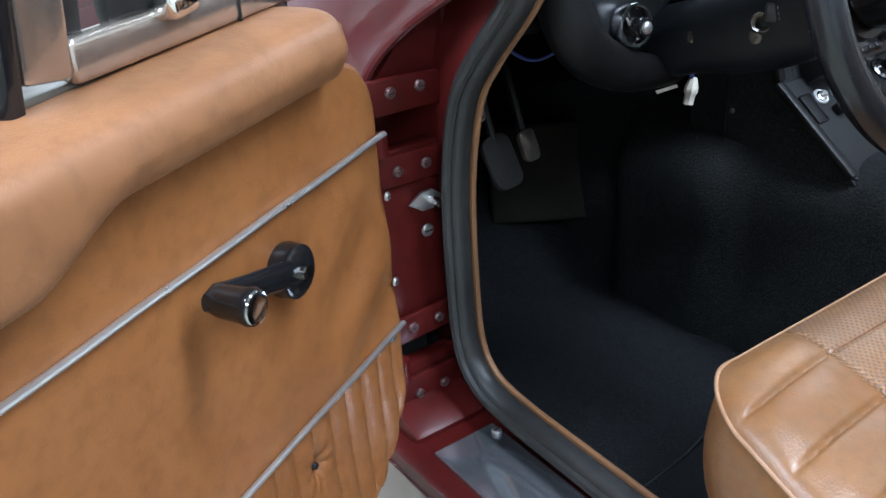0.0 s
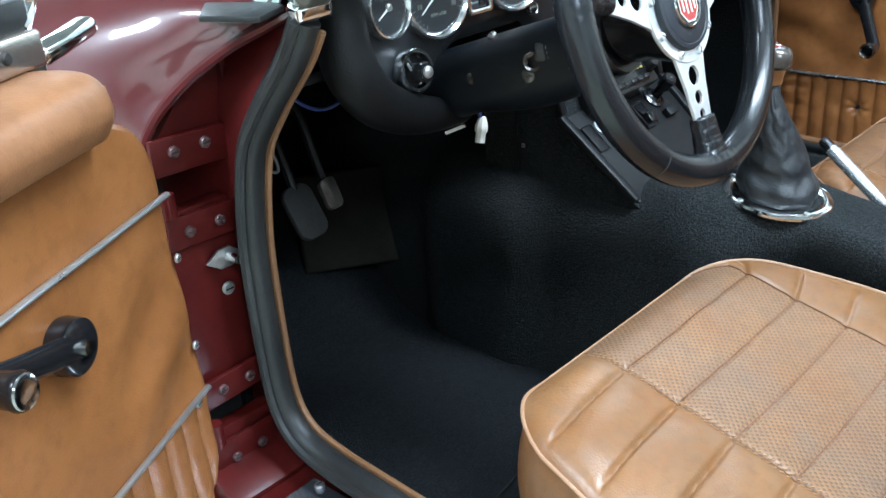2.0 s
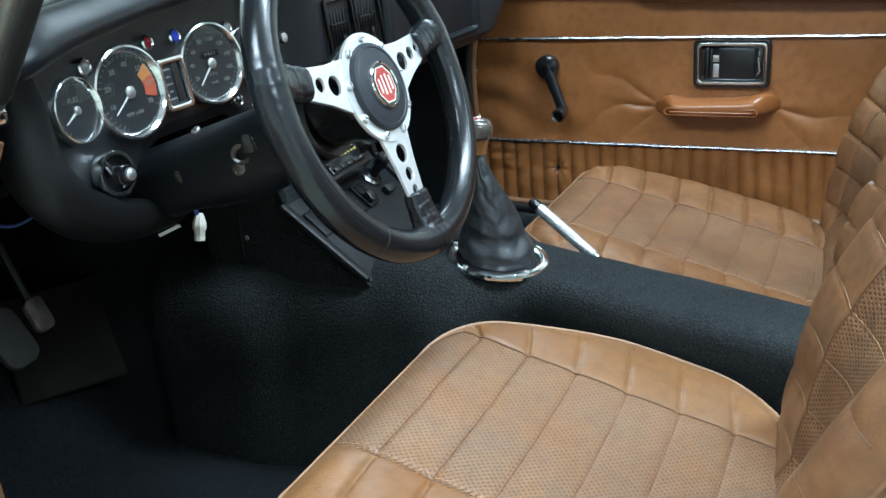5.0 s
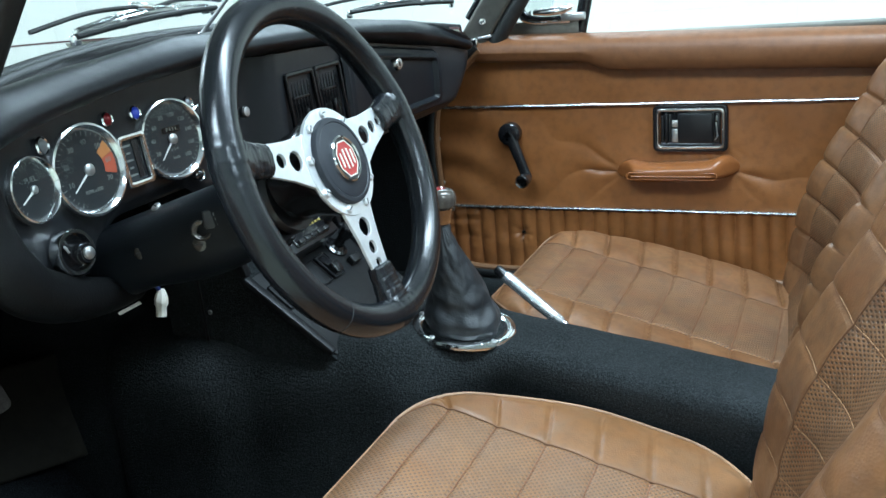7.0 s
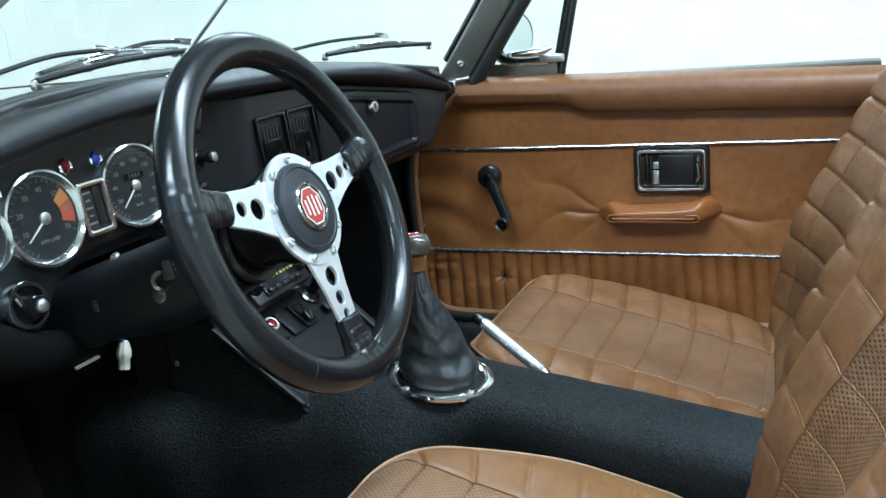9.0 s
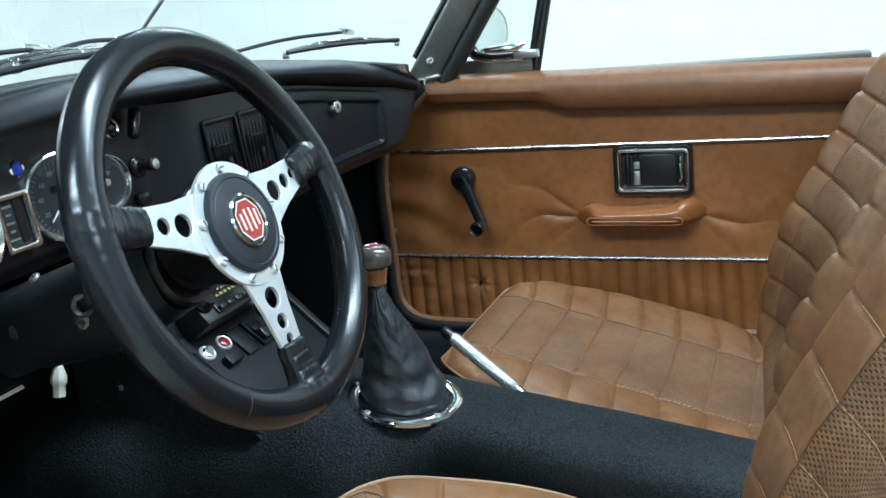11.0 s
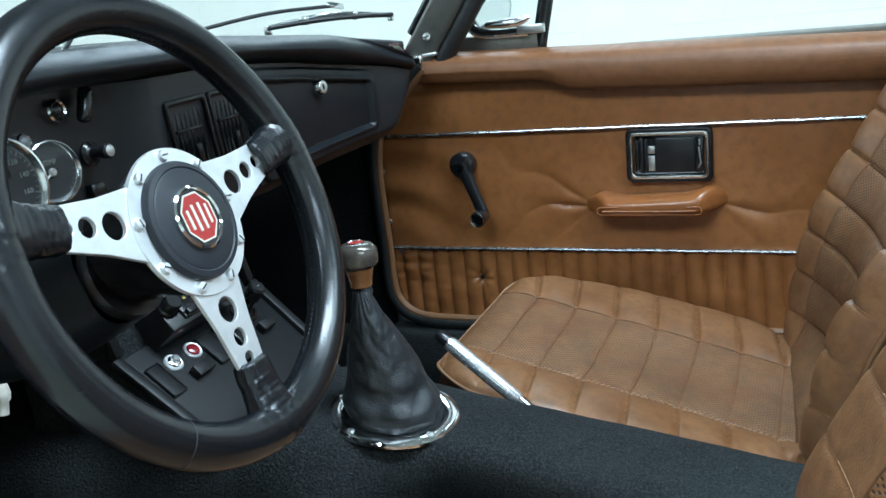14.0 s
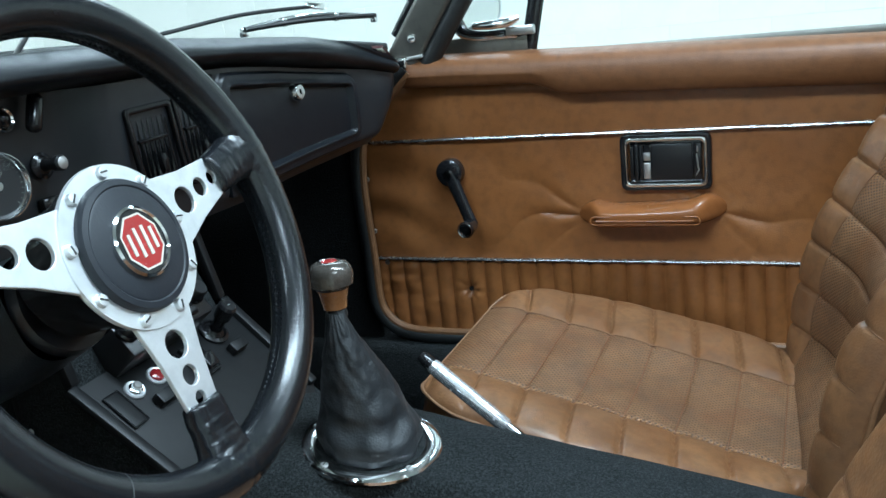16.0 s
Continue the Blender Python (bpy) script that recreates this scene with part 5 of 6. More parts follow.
def make_door(name, origin, U, N, right, label):
    origin, U, N = Vector(origin), Vector(U), Vector(N)
    Z = Vector((0, 0, 1))
    seed = 3.0 if right else 11.0
    door = thing(name, label, "car door", tuple(origin + U * 0.4 + Z * 0.38))

    def at(u, z, o=0.0):
        return origin + U * u + N * o + Z * z

    def fl(f):
        return f if right else (lambda u, v: f(1 - u, v))

    def px(u, z, o=0.0, tip=None):
        return facing(at(u, z, o), N if tip is None else tip)

    L = 0.83
    ARM_U, ARM_Z = 0.478, 0.632

    def bulge(u, z):
        o = 0.004 * noise.noise((u * 5 + seed, z * 5, 0.3)) + 0.0018 * noise.noise((u * 17 + seed, z * 17, 1.3))
        for eu, sgn in ((0.375, -1), (0.575, 1)):
            dx = (u - eu) * sgn
            if dx > -0.02 and right:
                fan = math.atan2(z - ARM_Z + (0.006 if sgn < 0 else 0.0) + (0.12 * dx if sgn > 0 else 0.0), max(0.004, dx + 0.012))
                crease = 1 - abs(math.sin(fan * 5.2 + 0.4 + 1.6 * noise.noise((u * 11, z * 11, 2)))) ** 0.7
                o -= 0.0078 * crease * (groove(fan, 0.72) if sgn < 0 else groove(fan + 0.22, 0.42)) * math.exp(-max(0, dx) / (0.085 if sgn < 0 else 0.13)) * smooth_step(-0.004, 0.040, dx)
        if right:
            o -= 0.0016 * abs(math.sin((u - 0.5) * 140 + (z - 0.65) * 160)) * groove(z - 0.657, 0.012) * groove(u - 0.535, 0.05)
            o += 0.0024 * math.sin(z * 78 + u * 24 + 2.2 * noise.noise((u * 7, z * 9, 8))) * math.exp(-(u / 0.17) ** 2)
        else:
            s = u * 0.7 + z
            o += 0.0045 * math.sin(s * 60) * math.exp(-((u - 0.07) / 0.06) ** 2) * math.exp(-((z - 0.62) / 0.07) ** 2)
        o += 0.0008 * math.sin(z * 50 + u * 20) * math.exp(-((u - 0.05) / 0.035) ** 2)
        return o

    def panel(z0, z1, extra):
        def f(u, v):
            z = z0 + (z1 - z0) * v
            a = front_u(z)
            uu = a + (L - a) * u
            round_edge = -0.010 * groove(u * (L - a), 0.008)
            return at(uu, z, 0.003 + extra(uu, z) + round_edge)
        return fl(f)

    part("upper_panel", sheet(panel(0.752, 0.846 if right else 0.832, lambda u, z: 0.6 * bulge(u, z) - (0.006 * smooth_step(0.825, 0.842, z) if right else 0.0)), 110, 14, 0.012), M["door_leather"], door, "smooth tan leather upper trim")
    part("middle_panel", sheet(panel(0.5515, 0.752, bulge), 270, 84, 0.012), M["door_leather"], door, "creased tan leather door trim")

    def pleats(u, z):
        return (0.0075 if right else 0.0052) * abs(math.sin(math.pi * u / 0.029)) ** 0.55 - 0.004 + 0.0022 * noise.noise((u * 14 + seed, z * 20, 4)) + (0.0020 if right else 0.0007) * noise.noise((u * 26 + seed, z * 85, 9)) * smooth_step(0.24, 0.05, u) - 0.008 * groove(math.hypot(u - 0.176, z - 0.499), 0.011) + 0.0014 * math.sin(7 * math.atan2(z - 0.499, u - 0.176)) * groove(math.hypot(u - 0.176, z - 0.499), 0.024)

    part("pleated_panel", sheet(panel(0.398 if right else 0.388, 0.5515, pleats), 420, 56, 0.012), M["door_leather"], door, "tan leather trim with upright pleats")
    part("trim_button", lathe([(0.0, 0.004), (0.003, 0.003), (0.004, 0.0)], px(0.176, 0.499, -0.002), 12), M["plastic"], door, "dark trim button")
    for z, r in ((0.752, 0.0036), (0.553, 0.0036 if right else 0.0034)):
        a = front_u(z) + (0.004 if right else 0.012)
        part("trim_strip", tube([at(a + (L - 0.01 - a) * k / 40, z + 0.0003 * math.sin(k * 0.9), 0.008) for k in range(41)], r, 10, flat=0.75, up=tuple(Z)), M["strip_chrome"] if right else M["worn_chrome"], door, "thin chrome trim strip")
    for u, z in ((0.012, 0.69), (0.014, 0.60), (0.03, 0.545)):
        screw(px(u, z, 0.004), 0.0045, 0.003, door, M["steel"], "trim_screw")

    # padded roll under the window
    u0 = 0.092 if right else 0.088

    def roll(u, v):
        uu = u0 + (L + 0.01 - u0) * u
        if right:
            low, top = 0.840 - 0.028 * (uu - 0.06) - 0.016 * smooth_step(0.312, 0.368, uu), 0.8835 - 0.027 * (uu - 0.1)
        else:
            low, top = 0.832 - 0.029 * smooth_step(0.33, 0.42, uu), 0.884 - 0.014 * (uu - u0)
        end = smooth_step(0.0, 0.02, uu - u0 + 0.004)
        prof = [(-0.045, top - 0.002), (-0.02, top + 0.001), (0.012, top - 0.001), (0.030, top - 0.009), (0.037, top - 0.024), (0.036, low + 0.014), (0.027, low + 0.001), (0.010, low + 0.0005), (-0.006, low + 0.006)]
        k = min(int(v * 8), 7)
        f = v * 8 - k
        p = [prof[max(0, min(8, k + j))] for j in (-1, 0, 1, 2)]
        o, z = [0.5 * (2 * p[1][i] + (p[2][i] - p[0][i]) * f + (2 * p[0][i] - 5 * p[1][i] + 4 * p[2][i] - p[3][i]) * f * f + (3 * p[1][i] - p[0][i] - 3 * p[2][i] + p[3][i]) * f ** 3) for i in (0, 1)]
        mid = (top + low) / 2
        return at(uu, mid + (z - mid) * (0.86 + 0.14 * end), o * (0.7 + 0.3 * end) + 0.0015 * noise.noise((uu * 7 + seed, v * 5, 6)))

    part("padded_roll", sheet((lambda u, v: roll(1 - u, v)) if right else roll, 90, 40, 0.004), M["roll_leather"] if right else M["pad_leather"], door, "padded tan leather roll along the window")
    part("roll_end", prism([[(-0.045, 0.842), (0.02, 0.836), (0.030, 0.85), (0.028, 0.87), (0.012, 0.880), (-0.045, 0.880)]], 0.002, Matrix.Translation(at(u0 + 0.003, 0)) @ Matrix((N, Z, N.cross(Z))).transposed().to_4x4()), M["pad_leather"], door)

    # outer shell
    part("door_shell", rbox((0.79, 0.075, 0.46), Matrix.Translation(at(0.458, 0.600, -0.052)) @ Matrix((U, N, U.cross(N))).transposed().to_4x4(), 0.012), M["paint_matt"], door, "dark red steel door shell")
    part("door_skin", rbox((0.66, 0.012, 0.53), Matrix.Translation(at(0.54, 0.560, -0.098)) @ Matrix((U, N, U.cross(N))).transposed().to_4x4(), 0.005), M["paint"], door, "glossy dark red outer skin")
    part("window_ledge", rbox((0.76, 0.05, 0.010), Matrix.Translation(at(0.45, 0.866 if right else 0.880, -0.058)) @ Matrix((U, N, U.cross(N))).transposed().to_4x4(), 0.002), M["pillar"], door, "worn metal window ledge")

    # window winder
    hu, hz = (0.166, 0.700) if right else (0.181, 0.702)
    wn = part("window_winder", lathe([(0.021, 0.0), (0.0225, 0.006), (0.0215, 0.018), (0.017, 0.021), (0, 0.021)], px(hu, hz, 0.002), 32), M["gloss_black"], door, "black window winder with a round knob")
    if right:
        tipu, tipz = 0.199, 0.617
    else:
        tipu, tipz = 0.283, 0.736
    a0, b0 = at(hu, hz, 0.018), at(tipu, tipz, 0.026)
    part("winder_arm", tube([a0.lerp(b0, t) for t in (-0.12, 0.0, 0.25, 0.6, 0.9, 1.0, 1.1)], 0.011, 14, radii=[0.008, 0.0125, 0.0115, 0.0105, 0.0105, 0.011, 0.006], flat=0.5, up=tuple(N)), M["gloss_black"], wn)
    part("winder_screw", lathe([(0.0065, 0.02), (0.006, 0.0245), (0.0, 0.025)], px(hu, hz, 0.004), 18), M["smoky_chrome"], wn)
    kn = part("winder_knob", lathe([(0.0105, 0.0), (0.0115, 0.004), (0.0125, 0.024), (0.0135, 0.028), (0.0125, 0.031), (0.009, 0.0315)], px(tipu, tipz, 0.028), 26), M["gloss_black"], wn, "black winder knob")
    part("knob_disc", lathe([(0.0120, 0.0312), (0.0112, 0.0326), (0.0095, 0.0318), (0.006, 0.0310), (0, 0.0308)], px(tipu, tipz, 0.028), 26), M["smoky_chrome"], kn, "hollow bright knob disc")

    # inner latch with a chrome frame
    if right:
        lm = px(0.5025, 0.7065, 0.003)
        latch = part("latch_recess", rbox((0.105, 0.062, 0.006), lm, 0.002), M["gloss_black"], door, "black latch recess")
        part("latch_surround", prism([rrect(0.130, 0.084, 0.010), rrect(0.116, 0.070, 0.008)], 0.010, lm, 0.002), M["gloss_black"], latch)
        part("latch_frame", prism([rrect(0.119, 0.073, 0.009), rrect(0.108, 0.062, 0.006)], 0.0115, lm, 0.002), M["chrome"], latch, "chrome latch frame")
        part("latch_lever", rbox((0.060, 0.054, 0.008), lm @ pose(0.009, 0.0, 0.006), 0.0025), M["plastic"], latch, "textured black pull lever")
        for y, h in ((0.008, 0.012), (-0.013, 0.024)):
            part("latch_link", rbox((0.011, h, 0.005), lm @ pose(-0.0265, y, 0.004), 0.0015), M["worn_chrome"], latch)
        for x, w, h in ((-0.0475, 0.005, 0.046), (-0.041, 0.006, 0.054), (-0.0345, 0.005, 0.050)):
            part("latch_rib", rbox((w, h, 0.009), lm @ pose(x, 0.0, 0.006), 0.002), M["plastic"], latch)
        part("lock_plate", rbox((0.011, 0.054, 0.005), lm @ pose(0.0455, 0.0, 0.005), 0.001), M["gloss_black"], latch)
        for y, h, turn in ((0.018, 0.008, 0), (0.0, 0.022, 6), (-0.016, 0.010, -30)):
            part("lock_tab", rbox((0.0018, h, 0.003), lm @ pose(0.0455, y, 0.0085, 0, 0, turn), 0.0006), M["worn_chrome"], latch)
        tex = shape()
        for i in range(14):
            for j in range(11):
                add_rbox(tex, (0.0022, 0.0022, 0.0008), lm @ pose(-0.016 + 0.0039 * i, -0.0205 + 0.0041 * j, 0.0102, 0, 0, 45), 0)
        part("lever_texture", tex, M["plastic"], latch, smooth=0)

        # armrest
        def arm(u, v):
            t = 2 * u - 1
            uu = ARM_U + 0.110 * t
            taper = math.sqrt(max(0.0, 1 - abs(t) ** 5))
            a = math.pi * (v * 1.0)
            dz, do = 0.019 * taper, 0.046 * (0.25 + 0.75 * (1 - smooth_step(0.62, 1.0, abs(t)))) * taper
            c, s = math.cos(a), math.sin(a)
            bone = (0.0085 if t > 0 else 0.0065) * math.exp(-((abs(t) - 0.76) / 0.17) ** 2) - 0.0045 * (1 - t * t) if c > 0 else 0.0
            return at(uu, ARM_Z + dz * math.copysign(abs(c) ** 0.7, c) + bone * c + 0.004 * t, 0.002 + do * abs(s) ** 0.6)
        am = part("armrest", sheet(lambda u, v: arm(u, v), 60, 30), M["armrest"], door, "glossy brown moulded armrest")
        ring_pts = [at(ARM_U - 0.004 + q[0], ARM_Z - 0.0045 + q[1], 0.0475 - 0.0012 * abs(q[1]) / 0.006) for q in rrect(0.158, 0.0120, 0.0058, 6)]
        part("armrest_border", tube(ring_pts, 0.0013, 8, True), M["armrest"], am, "raised border round the grip's front")
        part("armrest_fillet", tube([at(ARM_U - 0.074 + 0.140 * k / 20, ARM_Z - 0.0045, 0.0476) for k in range(21)], 0.0014, 8), M["armrest"], am)

    # quarter light
    flat = Matrix((U, N, U.cross(N))).transposed().to_4x4()
    if right:
        ql = part("quarter_light_frame", tube([at(u, z, -0.035) for u, z in ((0.298, 0.880), (0.326, 1.00), (0.362, 1.14))], 0.0125, 10, flat=0.6, up=tuple(N)), M["gloss_black"], door, "dark quarter-light post")
        loop = curve_pts([(0.290, 0.905, 0), (0.26, 0.905, 0), (0.225, 0.905, 0), (0.198, 0.913, 0), (0.187, 0.935, 0), (0.195, 0.965, 0), (0.235, 1.05, 0), (0.285, 1.14, 0)], 6)
        part("quarter_light_channel", tube([at(p.x, p.y, -0.030) for p in loop], 0.007, 10), M["gloss_black"], ql)
        part("quarter_light_trim", tube([at(p.x - 0.006, p.y - 0.004, -0.026) for p in loop], 0.0042, 8), M["chrome"], ql, "chrome quarter-light trim")
        part("quarter_light_base", rbox((0.19, 0.014, 0.030), Matrix.Translation(at(0.205, 0.889, -0.034)) @ Matrix((U, N, U.cross(N))).transposed().to_4x4(), 0.004), M["pillar"], ql, "dull metal quarter-light base")
        g = part("quarter_light_glass", prism([[(0.195, 0.905), (0.294, 0.905), (0.36, 1.14), (0.287, 1.14), (0.193, 0.955)]], 0.004, Matrix.Translation(at(0, 0, -0.034)) @ Matrix((U, Z, U.cross(Z))).transposed().to_4x4()), M["glass"], ql, "clear quarter-light glass", smooth=0)
        g.visible_shadow = False
        ql2 = part("quarter_light_catch", tube([at(u, z, o) for u, z, o in ((0.222, 0.921, -0.008), (0.25, 0.921, 0.0), (0.275, 0.922, -0.004), (0.29, 0.927, -0.016))], 0.007, 12, radii=[0.0055, 0.007, 0.0075, 0.006]), M["chrome"], ql, "chrome catch")
        part("catch_base", rbox((0.045, 0.012, 0.014), Matrix.Translation(at(0.292, 0.909, -0.018)) @ Matrix((U, N, U.cross(N))).transposed().to_4x4(), 0.003), M["worn_chrome"], ql)
    else:
        ql = part("quarter_light_base", rbox((0.225, 0.016, 0.028), Matrix.Translation(at(0.192, 0.898, -0.030)) @ flat, 0.005, 3), M["bronze"], door, "dull metal quarter-light base")
        part("quarter_light_post", rbox((0.036, 0.014, 0.30), Matrix.Translation(at(0.300, 1.04, -0.029)) @ flat @ pose(0, 0, 0, 0, -9, 0), 0.004), M["bronze"], ql, "broad dull metal quarter-light post")
        part("post_rubber", rbox((0.012, 0.020, 0.32), Matrix.Translation(at(0.326, 1.035, -0.031)) @ flat @ pose(0, 0, 0, 0, -9, 0), 0.004), M["gloss_black"], ql, "black rubber window channel")
        part("quarter_light_channel", rbox((0.185, 0.012, 0.024), Matrix.Translation(at(0.170, 0.922, -0.036)) @ flat, 0.004), M["rubber"], ql, "black rubber channel")
        part("channel_post", rbox((0.018, 0.012, 0.22), Matrix.Translation(at(0.275, 1.02, -0.037)) @ flat @ pose(0, 0, 0, 0, -9, 0), 0.003), M["rubber"], ql)
        g = part("quarter_light_glass", prism([[(0.08, 0.92), (0.27, 0.92), (0.305, 1.13), (0.20, 1.13)]], 0.004, Matrix.Translation(at(0, 0, -0.044)) @ Matrix((U, Z, U.cross(Z))).transposed().to_4x4()), M["glass"], ql, "clear quarter-light glass", smooth=0)
        g.visible_shadow = False
        catch = part("quarter_light_catch", rbox((0.030, 0.022, 0.020), Matrix.Translation(at(0.212, 0.914, -0.020)) @ flat @ pose(0, 0, 0, 0, 6, 0), 0.007, 3), M["chrome"], ql, "chrome catch")
        part("catch_arm", tube([at(u, z, o) for u, z, o in ((0.205, 0.928, -0.016), (0.225, 0.936, -0.006), (0.245, 0.944, -0.010), (0.25, 0.955, -0.02))], 0.006, 12), M["chrome"], catch)
        part("base_joint", rbox((0.002, 0.018, 0.027), Matrix.Translation(at(0.146, 0.898, -0.030)) @ flat, 0), M["rubber"], ql)
        screw(px(0.124, 0.899, -0.023), 0.005, 0.003, ql, M["dark_metal"], "base_screw")
        part("base_end", rbox((0.075, 0.020, 0.016), Matrix.Translation(at(0.040, 0.893, -0.036)) @ flat @ pose(0, 0, 0, 0, 8, 0), 0.006, 3), M["chrome"], ql, "bright chrome front end")
        part("front_channel", tube([at(u, z, -0.036) for u, z in ((0.085, 0.912), (0.066, 0.93), (0.10, 1.0), (0.17, 1.12))], 0.007, 10), M["chrome"], ql)
    return door, at


pdoor, pat = make_door("passenger_door", (0.675, 0.785, 0), (0, -1, 0), (-1, 0, 0), True, "closed door with tan leather trim, chrome strips and black winder")
ang = radians(-150)
DU = Vector((math.cos(ang), math.sin(ang), 0))
DN = Vector((0.5, -0.866, 0)).normalized()
ddoor, dat = make_door("driver_door", tuple(Vector((-0.630, 0.735, 0)) + DU * 0.004), DU, DN, False, "wide open door with tan leather trim and black winder")

# seal round the passenger door and chrome clip
ps = thing("passenger_door_seal", "black rubber seal with tan piping round the passenger opening", "door seal", (0.64, 0.75, 0.6))
PSEAL = curve_pts([(0.648, 0.668, 0.870), (0.648, 0.70, 0.84), (0.65, 0.757, 0.78), (0.652, 0.777, 0.70), (0.654, 0.777, 0.56), (0.654, 0.777, 0.495), (0.654, 0.771, 0.464), (0.654, 0.753, 0.440), (0.654, 0.727, 0.4265), (0.654, 0.692, 0.4215), (0.654, 0.64, 0.4205), (0.654, 0.45, 0.420), (0.654, 0.0, 0.420)], 8)
part("seal", tube(PSEAL, 0.013, 12, up=(1, 0, 0)), M["rubber"], ps)
part("seal_piping", tube(inward(PSEAL, -0.005, 0.010), 0.0065, 10, up=(1, 0, 0)), M["brown_trim"], ps, "tan piping along the seal")
part("seal_cap", rbox((0.018, 0.022, 0.017), pose(0.645, 0.672, 0.878), 0.004, 3), M["chrome"], ps, "chrome clip over the seal's end")

# ---- seats ----
SEAM = 0.0575
BSEAM = 0.0597


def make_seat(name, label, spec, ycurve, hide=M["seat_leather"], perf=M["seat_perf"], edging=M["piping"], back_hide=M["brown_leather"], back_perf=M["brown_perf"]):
    """spec: seam and edge lines of the cushion (x), its front and rear (y), its front height, first cross seam, backrest middle, half width, twist, first seam, share of the middle, depth of the seams and rise of the inner roll."""
    el, sl, sr, er, yf, yr, z0, first, bcx, bhw, taper, twist, bstart, binner, pinch, rise = spec
    cx = (sl + sr) / 2
    seat = thing(name, label, "car seat", (cx, (yf + yr) / 2, 0.30), group="seats of the car")
    INN = 0.5
    rc = 0.075

    def edges(y):
        d = yf - y
        inset = rc * (1 - math.sqrt(max(0.0, 1 - ((rc - d) / rc) ** 2))) if d < rc else 0.0
        e = y - yr
        rear = 0.165 * max(0.0, 1 - e / 0.16) ** 2.1
        front = taper * smooth_step(0.22, 0.0, d) * 0.5 + taper * max(0.0, 1 - d / 0.26) ** 2 * 0.5
        return el + inset + rear + front * 0.35, er - inset - rear - front

    def top(s, t):
        q = (t + 1) / 2
        Y = yr + (yf - yr) * q
        xl, xr = edges(Y)
        a, b = max(sl, xl + 0.012), min(sr, xr - 0.012)
        if s < -INN:
            X = xl + (a - xl) * (s + 1) / (1 - INN)
        elif s > INN:
            X = b + (xr - b) * (s - INN) / (1 - INN)
        else:
            X = a + (b - a) * (s + INN) / (2 * INN)
        base = z0 - 0.254 * (yf - Y)
        d = yf - Y
        front = 0.026 * (1 - math.sqrt(max(0.0, 1 - 0.97 * ((0.06 - d) / 0.06) ** 2))) if d < 0.06 else 0.0
        w = max(0.0, (abs(s) - INN) / (1 - INN))
        bol = ((0.009 if s < 0 else rise) * math.sin(math.pi * w * 0.75) - 0.002 * w) * smooth_step(0.0, 0.09, d) if w > 0 else 0.0
        if s > 0 and rise < 0.005:
            bol += 0.003 * w * smooth_step(0.0, 0.09, d)
        if w > 0.86:
            k = (w - 0.86) / 0.14
            bol -= (0.012 if s < 0 or rise > 0.005 else 0.001) * smooth_step(0.0, 0.07, d) * (1 - math.sqrt(max(0.0, 1 - 0.97 * k * k)))
        slant = w * (0.018 if s > 0 else -0.014)
        c = (yf - first) - d - slant
        near = abs((c + SEAM / 2) % SEAM - SEAM / 2)
        side = (abs(abs(s) - INN)) * (a - xl if s < 0 else xr - b) / (1 - INN)
        flat = (1.25 if rise > 0.005 else 0.55) if s > 0 else 1.0
        rolled = smooth_step(0.0, 0.22, w)
        g = 0.0042 * groove(near, 0.0030) * (0.45 + (flat - 0.45) * rolled) + (0.0026 if s < 0 else 0.0010) * groove(side, 0.0034)
        puff = 0.0036 * abs(math.sin(math.pi * c / SEAM)) ** 0.8 * (0.34 + (flat - 0.34) * rolled)
        sag = -0.006 * (1 - (s / INN) ** 2) * math.exp(-((t + 0.1) / 0.6) ** 2) if abs(s) < INN else 0.0
        n = 0.0020 * noise.noise((X * 11, Y * 11, 2)) + 0.0009 * noise.noise((X * 34, Y * 34, 5))
        keep = 1 - smooth_step(0.72, 1.0, w)
        keep *= smooth_step(0.0, 0.03, d)
        return Vector((X, Y, base + bol + sag - front + (puff - g + n) * keep))

    NU, NV = 132, 250
    vmap = lambda v: -1 + 2 * (1 - (1 - v) ** 1.25)
    centre = lambda u, v: abs(2 * u - 1) < INN
    uvf = lambda u, v: (lambda p: ((p.x - cx) / 0.0048, p.y / 0.0048))(top(2 * u - 1, vmap(v)))
    f = lambda u, v: top(2 * u - 1, vmap(v))
    for pick in (lambda u, v: not centre(u, v) and u < 0.5, lambda u, v: not centre(u, v) and u > 0.5):
        part("cushion_roll", sheet(f, NU, NV, 0, pick), hide, seat, "smooth tan leather side roll of the cushion", 60)
    cushion = part("cushion_centre", sheet(f, NU, NV, 0, centre, uvf), perf, seat, "perforated tan leather middle, greyed by wear", 60)

    loop = [top(-1, 1 - 2 * (1 - q) ** 2) for q in np.linspace(0, 1, 90)] + [top(s, 1) for s in np.linspace(-1, 1, 44)[1:-1]] + [top(1, 1 - 2 * (1 - q) ** 2) for q in np.linspace(1, 0, 90)]
    part("cushion_piping", tube([p + (p - Vector((cx, (yf + yr) / 2, p.z))).normalized() * 0.0004 + Vector((0, 0, 0.0002)) for p in loop], 0.0020, 8), edging, cushion, "pale piping round the cushion")

    def skirt(u, v):
        k = u * (len(loop) - 1)
        i = min(int(k), len(loop) - 2)
        p = loop[i].lerp(loop[i + 1], k - i)
        q = p.lerp(Vector((cx, (yf + yr) / 2, p.z)), 0.015 + 0.06 * v * v - 0.05 * math.sin(math.pi * v))
        q.z = p.z - 0.003 - (p.z - 0.375) * v + 0.004 * noise.noise((p.x * 14, p.y * 14, v * 3))
        return q

